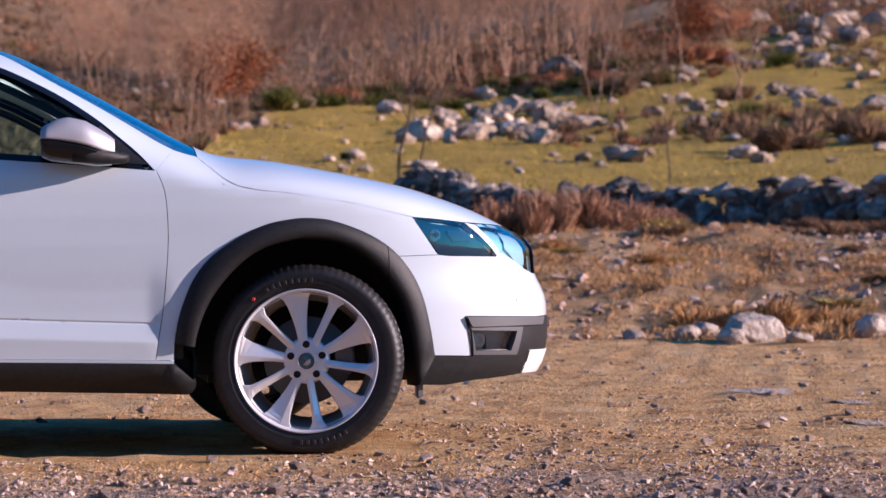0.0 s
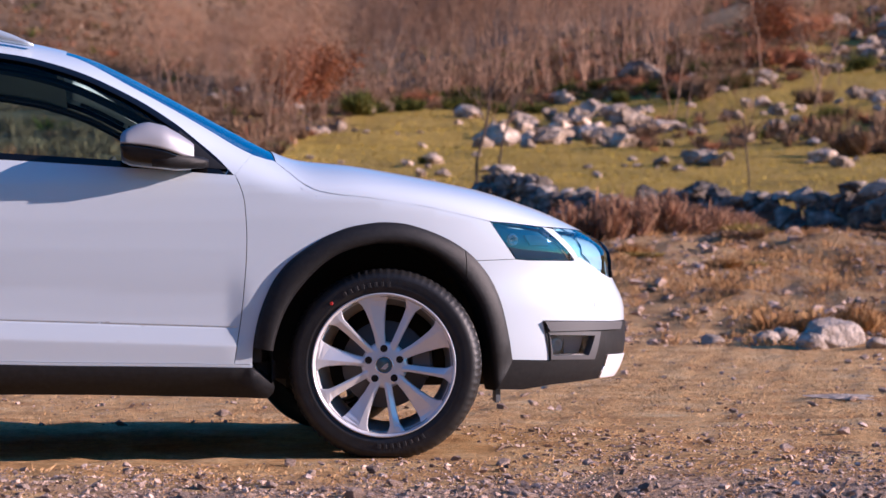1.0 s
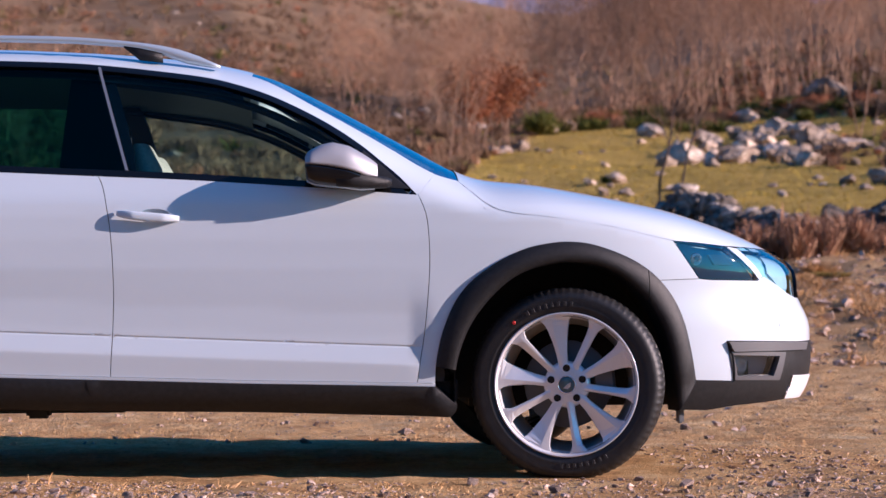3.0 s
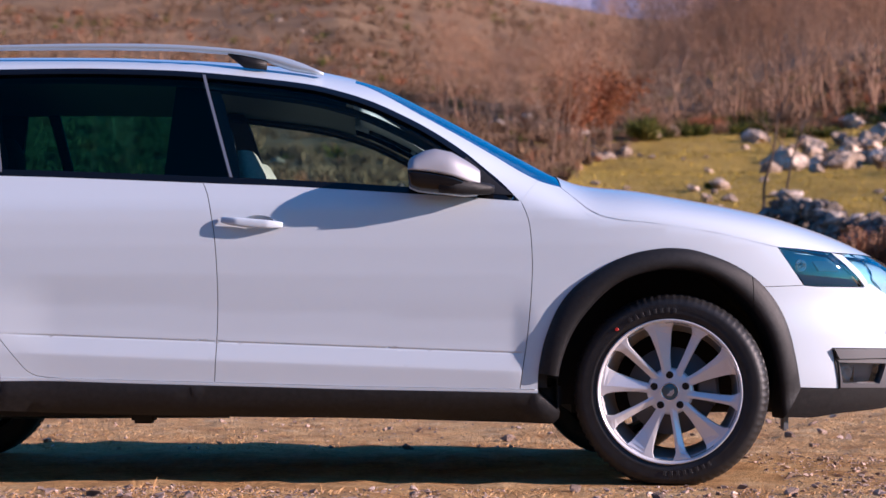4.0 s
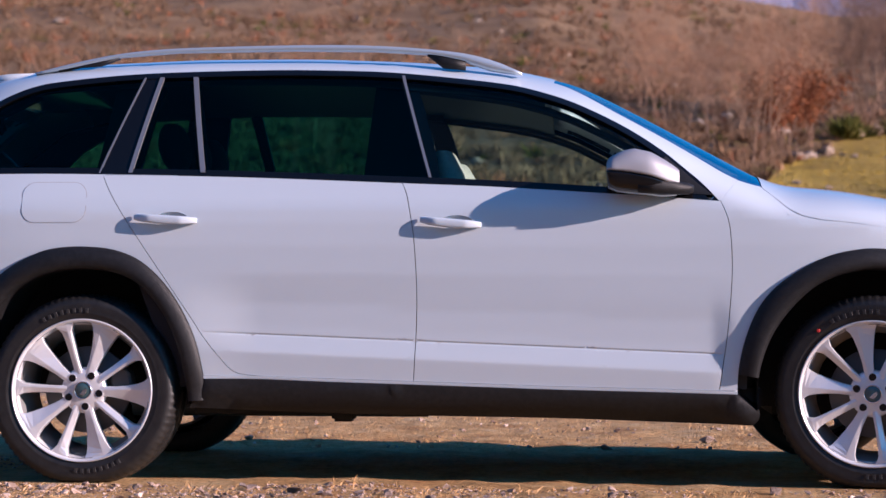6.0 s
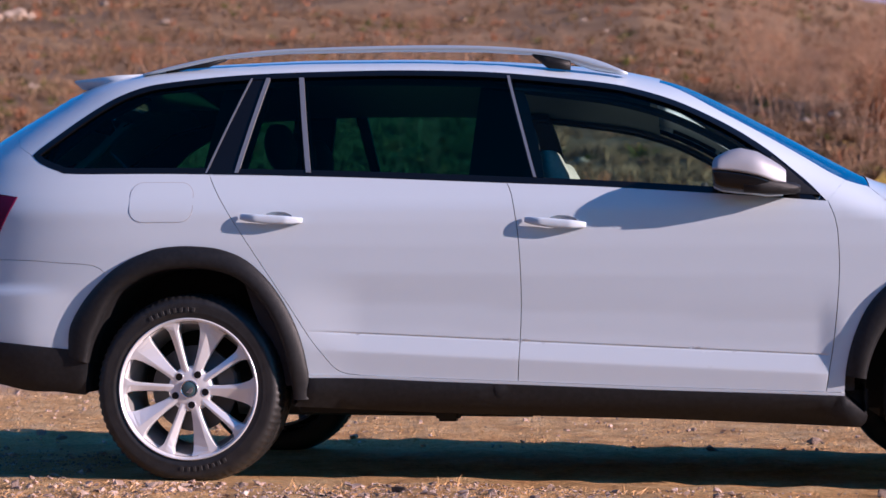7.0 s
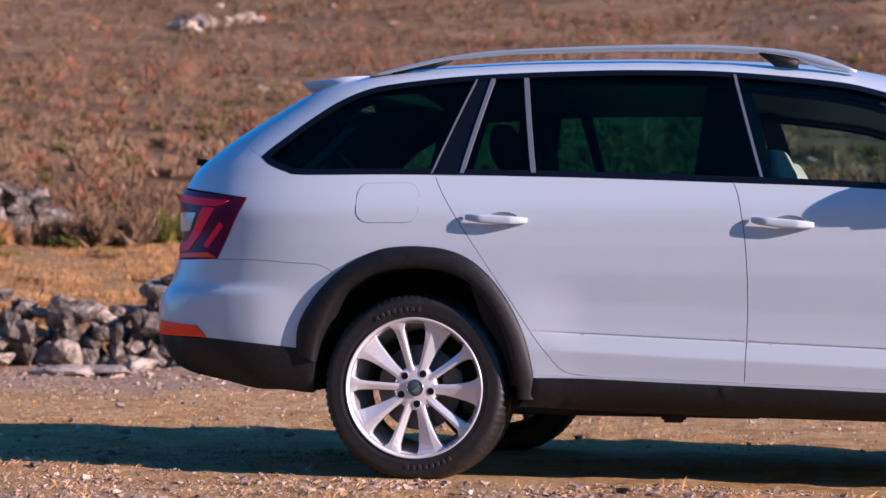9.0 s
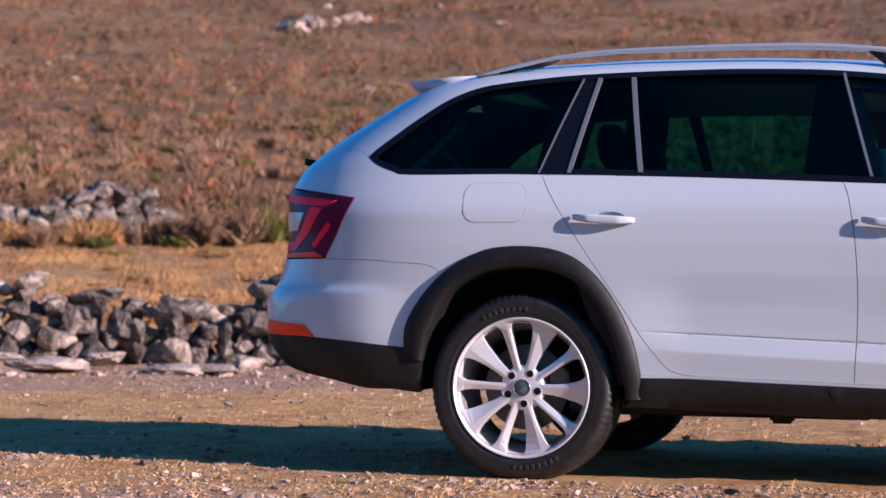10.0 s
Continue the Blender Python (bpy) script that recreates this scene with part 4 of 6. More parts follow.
# each station: radius, left edge, ridge, right edge, depth of the ridge, fall to the left and to the right
WIDE_SPOKE = [(.048, -.020, .002, .020, .024, .001, .001), (.075, -.017, .004, .016, .0225, .003, .002), (.11, -.021, .006, .017, .0205, .006, .002), (.15, -.029, .008, .022, .018, .009, .002), (.19, -.039, .010, .030, .0145, .010, .001), (.213, -.047, .012, .039, .012, .008, .001), (.225, -.056, .013, .050, .0105, .004, .001), (.2335, -.062, .013, .058, .010, .001, .001)]
SLIM_SPOKE = [(.058, -.015, -.004, .015, .0235, .001, .002), (.085, -.013, -.005, .012, .0205, .001, .005), (.13, -.0135, -.0055, .0125, .0175, .001, .007), (.18, -.0155, -.006, .0145, .0135, .001, .008), (.207, -.018, -.006, .017, .011, .001, .006), (.222, -.026, -.006, .024, .0095, .001, .003), (.2335, -.036, -.006, .034, .0095, .001, .001)]


def spoke_bm(stations, deg):
    """A spoke of two facets that meet in a ridge."""
    bm = bmesh.new()
    rows = []
    for u, w0, wr, w1, y, f0, f1 in stations:
        rows.append([bm.verts.new((u, p, q)) for p, q in ((.05, w0), (y + f0 + .003, w0), (y + f0, w0 + .0022), (y, wr - .0015), (y, wr + .0015), (y + f1, w1 - .0022), (y + f1 + .003, w1), (.05, w1))])
    for a, b in zip(rows, rows[1:]):
        for k in range(7):
            bm.faces.new((a[k], a[k + 1], b[k + 1], b[k]))
    bm.faces.new(rows[0])
    bm.faces.new(rows[-1])
    bmesh.ops.recalc_face_normals(bm, faces=bm.faces)
    bmesh.ops.rotate(bm, verts=bm.verts, matrix=Matrix.Rotation(-radians(deg), 3, "Y"))
    return bm


def build_wheel(car, x, side, phase, front):
    """An alloy wheel with five broad and five narrow spokes; its outer face looks along -y before it is turned."""
    hub = new("wheel")
    hub.parent = car
    steer = STEER if front else 0
    m = pose(x, -.882, .317, 0, 0, steer) if side < 0 else pose(x, .882, .317, 0, 0, 180 + steer)
    hub.matrix_basis = m
    tyre = revolve(TYRE, 240, True, tyre_lug)
    for v in tyre.verts:
        if v.co.z < -.312:
            v.co.z = -.312 + (v.co.z + .312) * 0.2
    t = part("tyre", tyre, RUBBER, hub, "black rubber tyre with road dust")
    for mid in (100, -80):
        for k in range(-4, 4):
            a0 = mid - k * 4.6
            poly = [(.268 + dr, da) for dr, da in ((0, -1.1), (.015, -1.1), (.015, 1.1), (0, 1.1))]
            q = [(r * math.cos(radians(a0 + d)), r * math.sin(radians(a0 + d))) for r, d in poly]
            part("lettering_bar", plate(q, -.0066, .004, .0006), RUBBER_MARK, t)
    if front:
        part("paint_dot", plate([(a + .275 * math.cos(radians(130)), b + .275 * math.sin(radians(130))) for a, b in disc(.006, 10)], -.008, .004, .001), RED_DOT, t, "small red paint dot")
    rim = part("rim", revolve(RIM, 96), ALLOY, hub)
    part("rim_barrel", revolve(BARREL, 64), BARREL_SHADE, rim, "inner barrel of the rim, greyed for shade")
    for k in range(5):
        a = phase + 72 * k
        part("spoke", spoke_bm(WIDE_SPOKE, a), ALLOY, rim, "broad flaring spoke")
        part("spoke", spoke_bm(SLIM_SPOKE, a + 36), ALLOY, rim, "slim straight spoke")
        bx, bz = .056 * math.cos(radians(a - 9)), .056 * math.sin(radians(a - 9))
        part("wheel_bolt", plate([(bx + p, bz + q) for p, q in disc(.0135, 20)], .0225, .05, .002), GLOSS_BLACK, rim, "dark recessed wheel bolt")
        part("bolt_ring", revolve([(.0125, .024), (.0155, .0225), (.0165, .026), (.0165, .04)], 20), ALLOY, rim).matrix_basis = pose(bx, 0, bz)
    part("hub_plate", revolve([(.001, .023), (.036, .023), (.068, .025), (.077, .030), (.080, .05)], 40), ALLOY, rim)
    cap = part("centre_cap", revolve([(.0005, .016), (.024, .017), (.0275, .019), (.029, .03)], 32), BADGE, rim, "dark centre cap with a plain emblem")
    part("emblem", plate([(-.012, -.013), (.004, -.017), (.014, -.006), (.015, .008), (.002, .002)], .0145, .02, .001), CHROME, cap)
    part("cap_ring", revolve([(.0275, .017), (.029, .015), (.031, .017), (.031, .03)], 32), CHROME, cap)
    part("brake_disc", revolve([(.03, .085), (.075, .085), (.08, .092), (.148, .092), (.15, .095), (.15, .11), (.10, .112)], 60), IRON, hub, "grey iron brake disc")
    a0 = 5 if front else 10
    cal = [(r * math.cos(radians(a0 + d)), r * math.sin(radians(a0 + d))) for r, d in [(.10, -22), (.155, -24), (.165, -10), (.165, 10), (.155, 24), (.10, 22), (.09, 0)]]
    if side > 0:
        cal = [(-p, q) for p, q in cal]
    part("brake_caliper", plate(cal, .055, .13, .008), IRON, hub, "grey brake caliper")
    return hub


RUBBER_MARK = material("raised_tyre_mark", (0.022, 0.021, 0.02), 0.6)
# Silver barrel given a darker grey for the shade inside the wheel.
BARREL_SHADE = material("shaded_rim_barrel", (0.36, 0.355, 0.35), 0.42, metal=0.6)
RED_DOT = material("red_marking_paint", (0.6, 0.03, 0.02), 0.5)


def tube_loft(rings):
    """A closed skin through rings of points."""
    bm = bmesh.new()
    n = len(rings[0])
    verts = [p for r in rings for p in r]
    faces = [(k * n + i, k * n + (i + 1) % n, (k + 1) * n + (i + 1) % n, (k + 1) * n + i) for k in range(len(rings) - 1) for i in range(n)]
    faces += [tuple(range(n)), tuple(range(len(verts) - n, len(verts)))]
    bm_add(bm, verts, faces)
    bmesh.ops.recalc_face_normals(bm, faces=bm.faces)
    return bm


def door_handle(x0, x1, z0, z1, side):
    """A bowed grip bar that stands off the door and runs into it at both ends."""
    rings = []
    for i in range(29):
        t = i / 28
        bow = math.sin(math.pi * (t * .96 + .02))
        x, zc = x0 + (x1 - x0) * t, z0 + (z1 - z0) * t - .0005 - .004 * bow
        out = .003 + .031 * min(1, bow * 1.35) ** .55
        hz = .005 + .0105 * bow ** .45 + .003 * smoothstep(.3, .0, t) * bow
        hy = .003 + .0055 * bow ** .5
        w = float(width(x, zc)) + out - hy
        rings.append([(x, side * (w + hy * math.copysign(abs(math.cos(a)) ** .7, math.cos(a))), zc + hz * math.copysign(abs(math.sin(a)) ** .8, math.sin(a))) for a in [2 * math.pi * k / 16 for k in range(16)]])
    return tube_loft(rings)


M_TOP = [(.457, 1.085), (.463, 1.098), (.472, 1.107), (.51, 1.126), (.548, 1.134), (.604, 1.122), (.651, 1.096), (.685, 1.074), (.699, 1.062)]
M_BOT = [(.457, 1.030), (.463, 1.006), (.491, .994), (.54, .988), (.585, .984), (.64, .978), (.699, .982)]
M_SPLIT = [(.457, 1.062), (.52, 1.056), (.56, 1.050), (.61, 1.040), (.66, 1.022), (.699, 1.016)]


def mirror_part(lo, hi, side, grow=0.0, x0=.457, x1=.699):
    rings = []
    for i in range(22):
        u = (1 - math.cos(math.pi * i / 21)) / 2
        x = x0 + (x1 - x0) * u
        at = lambda tab: float(np.interp(x, [q[0] for q in tab], [q[1] for q in tab]))
        z0, z1 = at(lo), at(hi)
        t0, t1 = at(M_BOT), at(M_TOP)
        zc, hz = (t0 + t1) / 2, (t1 - t0) / 2 + .004
        ring_y = []
        depth = (.076 if u < .55 else .076 * (1 - .55 * ((u - .55) / .45) ** 1.5)) * (1 if u > .06 else .82 + 3 * u)
        pts = []
        for k in range(9):
            z = z0 + (z1 - z0) * k / 8
            v = max(-1, min(1, (z - zc) / hz))
            pts.append((z, (depth + grow) * (1 - abs(v) ** 2.6) ** (1 / 2.6)))
        yc = .955 - .02 * u
        rings.append([(x, side * (yc + d), z) for z, d in pts] + [(x, side * (yc - d), z) for z, d in pts[::-1]])
    return tube_loft(rings)


def roof_at(x, y):
    """The height of the body's upper skin at a place."""
    z = np.linspace(float(np.interp(x, XS, C_TOP)) - .14, float(np.interp(x, XS, C_TOP)), 300)
    return float(np.interp(y, width(np.full(300, x), z)[::-1], z[::-1]))


def build_fittings(car):
    for x, phase, front in ((1.34, 100, True), (-1.34, 70, False)):
        for side in (-1, 1):
            build_wheel(car, x, side, phase, front)

    for side in (-1, 1):
        # wheel-arch liners
        for line in (L_ARCH_F_IN, L_ARCH_R_IN):
            pts = curve(line, .05)
            cx = sum(p[0] for p in pts) / len(pts)
            bm = bmesh.new()
            ys = (.875, .70, .50)
            verts = [(x, side * y * min(1, float(width(x, max(z, .35))) / .885), z + .01) for y in ys for x, z in pts]
            n = len(pts)
            faces = [(k * n + i, k * n + i + 1, (k + 1) * n + i + 1, (k + 1) * n + i) for k in range(2) for i in range(n - 1)]
            bm_add(bm, verts, faces)
            back = [bm.verts.new((x, side * .50, z + .01)) for x, z in pts]
            bm.faces.new(back)
            part("wheel_arch_liner", bm, DARK, car)
        # door mirrors
        mir = part("door_mirror", mirror_part(M_SPLIT, M_TOP, side), SILVER_PAINT, car, "silver door mirror shell")
        part("mirror_base", mirror_part(M_BOT, [(x, z - .003) for x, z in M_SPLIT], side, -.004), GLOSS_BLACK, mir, "gloss black mirror underside")
        part("mirror_lip", mirror_part([(x, z - .004) for x, z in M_BOT], [(x, z + .010) for x, z in M_BOT], side, -.012, .462, .69), SATIN, mir)
        foot = [[(x, side * y, z) for y, z in ((.84, .985), (.93, .985), (.95, 1.0), (.93, 1.020 + .02 * (x - .62)), (.84, 1.024))] for x in (.60, .64, .69, .735)]
        part("mirror_foot", tube_loft(foot), PLASTIC, mir)
        arm = [[(x, side * y, z) for y, z in ((.90, z0), (y1 - .012, z0), (y1, z0 + .012), (y1, z1 - .010), (y1 - .012, z1), (.90, z1))] for x, y1, z0, z1 in ((.56, 1.010, .986, 1.046), (.62, 1.004, .983, 1.040), (.68, .985, .982, 1.029), (.73, .962, .984, 1.018), (.748, .95, .992, 1.013))]
        part("mirror_arm", tube_loft(arm), PLASTIC, mir, "dark grey mirror arm")
        part("mirror_sail", panel_mesh("mirror_sail", [(.812, .982), (.765, 1.02), (.715, 1.066), (.655, 1.118), (.60, 1.02), (.60, .996)], side, off=.003, thick=.02), PLASTIC, mir)
        for q in HANDLES:
            h = part("door_handle", door_handle(*q, side), PAINT, car, "white door handle")
            part("handle_cup", bowl_bm(bowl_line(*q), side), PAINT, h)
        # roof rail
        up = curve([(-1.585, 1.443), (-1.438, 1.479), (-1.269, 1.510), (-1.061, 1.527), (-.65, 1.535), (-.348, 1.530), (-.09, 1.508), (.048, 1.478), (.16, 1.432)], .04)
        lo = [(-1.585, 1.436), (-1.50, 1.447), (-1.269, 1.494), (-1.061, 1.509), (-.65, 1.512), (-.348, 1.507), (-.149, 1.493), (-.05, 1.472), (.0, 1.452), (.05, 1.436), (.10, 1.428), (.16, 1.420)]
        rings = []
        for x, z in up:
            zl = float(np.interp(x, [q[0] for q in lo], [q[1] for q in lo]))
            zc, h = (z + zl) / 2, max(.004, (z - zl) / 2)
            rings.append([(x, side * (.585 + .018 * math.cos(a)), zc + h * math.copysign(abs(math.sin(a)) ** .8, math.sin(a))) for a in [2 * math.pi * k / 12 for k in range(12)]])
        rail = part("roof_rail", tube_loft(rings), SATIN, car, "silver roof rail")
        for xs in ((-1.50, -1.42, -1.35, -1.28), (-.175, -.12, -.08, -.04)):
            r = []
            for i, x in enumerate(xs):
                zt = float(np.interp(x, [q[0] for q in lo], [q[1] for q in lo])) + .004
                zb = zt - .006 if (i == 0 and xs[0] > -1) or (i == 3 and xs[0] < -1) else min(zt - .006, roof_at(x, .60) + .012)
                r.append([(x, side * .572, zb), (x, side * .598, zb), (x, side * .598, zt), (x, side * .572, zt)])
            part("rail_foot", tube_loft(r), PLASTIC, rail)

    # spoiler, wipers, small things at the tail and nose
    rings = []
    for y in np.linspace(-.52, .52, 21):
        e = 1 - .25 * abs(y / .52) ** 3
        zd = -.012 * abs(y / .52) ** 2
        rings.append([(-1.56, y, 1.462 + zd), (-1.70, y, 1.459 + zd), (-1.80 - .08 * e, y, 1.440 + zd), (-1.805 - .08 * e, y, 1.434 + zd), (-1.79 - .06 * e, y, 1.408 + zd), (-1.56, y, 1.42 + zd)])
    part("roof_spoiler", tube_loft(rings), PAINT, car, "white roof spoiler")
    part("rear_wiper", tube_loft([[(-2.30 + dx, y, 1.128 + dz) for dx, dz in ((0, 0), (-.022, .006), (-.018, .030), (.01, .026))] for y in (-.40, -.3, 0, .12)]), PLASTIC, car)
    part("wiper", tube_loft([[(1.02 + dx - .1 * (abs(y) > .5), y, 1.035 - .03 * (abs(y) > .4) + dz) for dx, dz in ((0, 0), (.022, .0), (.02, .014), (.0, .012))] for y in (-.52, -.3, 0, .4)]), PLASTIC, car)
    for side in (-1, 1):
        part("tow_tab", box_bm(1.745, 1.768, side * .72 - .02, side * .72 + .02, .175, .24, .006), PLASTIC_GREY, car)
        fog = part("fog_bulb", revolve([(.001, .012), (.014, .012), (.016, 0), (.026, .003), (.034, .014), (.038, .03)], 28), SKID, car)
        fog.matrix_basis = pose(1.978, side * (float(width(1.978, .373)) - .022), .373, 0, 0, 30 if side < 0 else 150)

    # underside
    part("floor_pan", box_bm(-1.0, .98, -.79, .79, .235, .36, .03), DARK, car)
    part("engine_tray", box_bm(1.0, 2.10, -.48, .48, .225, .70, .04), DARK, car)
    part("front_valance", box_bm(1.74, 2.05, -.66, .66, .24, .62, .04), DARK, car)
    part("rear_floor", box_bm(-1.72, -1.0, -.48, .48, .29, .75, .04), DARK, car)
    part("rear_valance", box_bm(-2.1, -1.75, -.60, .60, .40, .74, .04), DARK, car)
    part("jack_point", box_bm(-.50, -.42, -.70, -.62, .205, .245, .01), DARK, car)
    part("exhaust_pipe", tube_loft([[(x, -.25 + .035 * math.cos(a), .235 + .035 * math.sin(a)) for a in [2 * math.pi * k / 12 for k in range(12)]] for x in (-1.3, -1.0, -.6, -.2)]), IRON, car)

    # cabin
    both("door_lining", [(-1.02, .32), (.93, .32), (.93, .90), (.86, .975), (-1.28, 1.055), (-1.24, .92)], CABIN, car, off=-.05, thick=.01, step=.06)
    both("load_bay_lining", [(-1.26, 1.055), (-2.0, 1.06), (-2.0, .80), (-1.22, .80)], CABIN, car, off=-.05, thick=.01, step=.06)
    both("pillar_trim", [(-.35, 1.44), (-.21, 1.44), (-.125, 1.14), (-.11, 1.02), (-.38, 1.03), (-.37, 1.15)], CABIN, car, off=-.055, thick=.02, step=.05)
    both("rear_pillar_trim", [(-1.27, 1.43), (-1.10, 1.43), (-1.17, 1.05), (-1.32, 1.05), (-1.30, 1.2)], CABIN, car, off=-.055, thick=.02, step=.05)
    both("rear_pillar_trim", [(-1.013, 1.42), (-.975, 1.42), (-.905, 1.05), (-.945, 1.05)], CABIN, car, off=-.04, thick=.02, step=.05)
    door_top = curve([q for q in L_DLO_TOP if q[0] > -.35])
    both("screen_pillar_trim", door_top + [(x - .008, z - .020) for x, z in door_top[::-1]], CABIN, car, off=-.05, thick=.015, step=.04)
    part("headliner", top_mesh("headliner", np.linspace(-1.68, .25, 40), lambda x: np.interp(x, XS, C_TOP) - .11, off=-.045, nz=5), HEADLINER, car)
    part("dashboard", tube_loft([[(.42, y, .78), (.46, y, .93), (.62, y, .985), (.95, y, .985), (1.0, y, .80)] for y in (-.72, -.4, 0, .4, .72)]), CABIN, car)
    wheel = part("steering_wheel", revolve([(.175 + .014 * math.cos(a), .014 * math.sin(a)) for a in [2 * math.pi * k / 10 for k in range(11)]], 40), CABIN, car)
    wheel.matrix_basis = pose(.36, .36, .92, 0, 0, 90) @ pose(0, 0, 0, 22, 0, 0)
    for x, y in ((-.02, -.36), (-.02, .36), (-.86, -.38), (-.86, .38), (-.86, 0)):
        front = x > -.5
        seat = part("seat_back", seat_bm(x, y, front), UPHOLSTERY, car, "pale upholstered seat back")
        part("headrest", headrest_bm(x - .25, y, 1.17 if front else 1.10), CABIN, seat)
        part("seat_cushion", box_bm(x - .12, x + .42, y - .24, y + .24, .42, .58, .05), CABIN, seat)
    both("tailgate_pillar_trim", [(-1.62, 1.41), (-1.80, 1.36), (-2.02, 1.21), (-2.16, 1.02), (-1.98, 1.02), (-1.87, 1.16), (-1.74, 1.28), (-1.55, 1.38)], CABIN, car, off=-.05, thick=.015, step=.05)
    part("load_cover", box_bm(-2.05, -1.15, -.70, .70, 1.0, 1.02, .004), CABIN, car)
    return car


def seat_bm(x, y, front):
    top = 1.16 if front else 1.06
    rings = []
    for i in range(9):
        t = i / 8
        z = .50 + (top - .50) * t
        xc = x + (.065 if front else .03) - .17 * t
        hw = (.25 - .03 * t) * (1 if t < .9 else .9)
        dep = .075 - .02 * t if t < .99 else .03
        rings.append([(xc + dep * math.cos(a), y + hw * math.copysign(abs(math.sin(a)) ** .5, math.sin(a)), z) for a in [2 * math.pi * k / 20 for k in range(20)]])
    return tube_loft(rings)


def headrest_bm(x, y, z):
    rings = []
    for i in range(9):
        t = i / 8
        s = max(.2, math.sin(math.pi * (t * .9 + .05)) ** .4)
        rings.append([(x + .05 * s * math.cos(a) - .02 * t, y + .13 * s * math.copysign(abs(math.sin(a)) ** .5, math.sin(a)), z + .17 * t) for a in [2 * math.pi * k / 16 for k in range(16)]])
    return tube_loft(rings)


SILVER_PAINT = material("silver_paint", (0.34, 0.34, 0.36), 0.5, metal=0.3, coat=0.3)
PLASTIC_GREY = material("grey_plastic", (0.16, 0.17, 0.18), 0.5)
UPHOLSTERY = material("pale_upholstery", (0.42, 0.43, 0.38), 0.9, colors=[(0.36, 0.37, 0.33), (0.46, 0.46, 0.41)], scale=80)
build_fittings(CAR)

# ---- stones, walls, plants ----
RNG = np.random.default_rng(7)


def mesh_from(name, verts, tris, mat, smooth=False):
    """A mesh from arrays of points and triangles."""
    me = bpy.data.meshes.new(name)
    me.vertices.add(len(verts))
    me.vertices.foreach_set("co", np.ascontiguousarray(verts, dtype=np.float32).reshape(-1))
    n = len(tris)
    me.loops.add(n * 3)
    me.loops.foreach_set("vertex_index", np.ascontiguousarray(tris, dtype=np.int32).reshape(-1))
    me.polygons.add(n)
    me.polygons.foreach_set("loop_start", np.arange(0, n * 3, 3, dtype=np.int32))
    me.polygons.foreach_set("use_smooth", np.full(n, smooth))
    me.update(calc_edges=True)
    me.materials.append(mat)
    return me


def stone_shape(seed, points=13, flat=0.75):
    """A craggy stone about 1 m long: points on a ball, pushed about, closed by their hull."""
    rg = np.random.default_rng(seed)
    bm = bmesh.new()
    for k in range(points):
        v = rg.normal(size=3)
        v /= np.linalg.norm(v)
        v *= rg.uniform(0.38, 0.56)
        bm.verts.new((v[0], v[1] * 0.8, v[2] * flat))
    got = bmesh.ops.convex_hull(bm, input=bm.verts)
    bmesh.ops.delete(bm, geom=[g for g in got["geom_interior"] if isinstance(g, bmesh.types.BMVert)], context="VERTS")
    bmesh.ops.triangulate(bm, faces=bm.faces)
    return bm


def boulder_shape(seed, flat=0.72, cuts=11, depth=0.30, rough=1.0):
    """A weathered rock: a ball cut by many broken faces, pitted and cracked."""
    rg = np.random.default_rng(seed)
    bm = bmesh.new()
    bmesh.ops.create_icosphere(bm, subdivisions=4, radius=0.56)
    planes = [(Vector(rg.normal(size=3)).normalized(), rg.uniform(depth, 0.48)) for _ in range(cuts)]
    off = Vector(rg.uniform(-50, 50, 3))
    for v in bm.verts:
        p = v.co.copy()
        p += p * 0.35 * rough * noise.noise(p * 2.2 + off)
        for n, d in planes:
            k = p.dot(n) - d
            if k > 0:
                p -= n * k
        crack = abs(noise.noise(p * 4.5 + off * 2))
        p *= 1 + 0.12 * rough * noise.noise(p * 6 + off) + 0.06 * noise.noise(p * 15 + off) - 0.10 * rough * max(0, 0.12 - crack) / 0.12
        v.co = (p.x * 1.1, p.y * 0.9, p.z * flat)
    return bm


def arrays(bm):
    bmesh.ops.triangulate(bm, faces=bm.faces)
    bm.verts.ensure_lookup_table()
    v = np.array([x.co[:] for x in bm.verts])
    f = np.array([[q.index for q in t.verts] for t in bm.faces])
    bm.free()
    return v, f


# Grey limestone; its dark tone also carries shade on the walls' near faces.
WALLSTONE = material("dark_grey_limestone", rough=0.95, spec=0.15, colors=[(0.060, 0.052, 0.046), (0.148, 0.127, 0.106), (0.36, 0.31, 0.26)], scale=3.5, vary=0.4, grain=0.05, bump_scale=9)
LIMESTONE = material("grey_limestone", rough=0.9, spec=0.2, colors=[(0.20, 0.145, 0.095), (0.40, 0.31, 0.225), (0.58, 0.475, 0.365)], scale=3.5, vary=0.35, grain=0.06, bump_scale=9)
PALE_ROCK = material("pale_pinkish_limestone", rough=0.9, spec=0.2, colors=[(0.25, 0.20, 0.155), (0.44, 0.37, 0.30), (0.60, 0.52, 0.435)], scale=3.5, vary=0.15, grain=0.04, bump_scale=11)
# Pale stones; the tone also stands in for sun on the wall tops.
CAPSTONE = material("pale_sunlit_limestone", rough=0.95, spec=0.15, colors=[(0.14, 0.115, 0.09), (0.33, 0.275, 0.22), (0.55, 0.47, 0.385)], scale=3.5, vary=0.35, grain=0.05, bump_scale=9)
PEBBLE = material("pale_pebbles", rough=0.9, spec=0.2, colors=[(0.20, 0.14, 0.105), (0.36, 0.27, 0.21), (0.56, 0.445, 0.36)], scale=30, vary=0.5, grain=0.004, bump_scale=200)
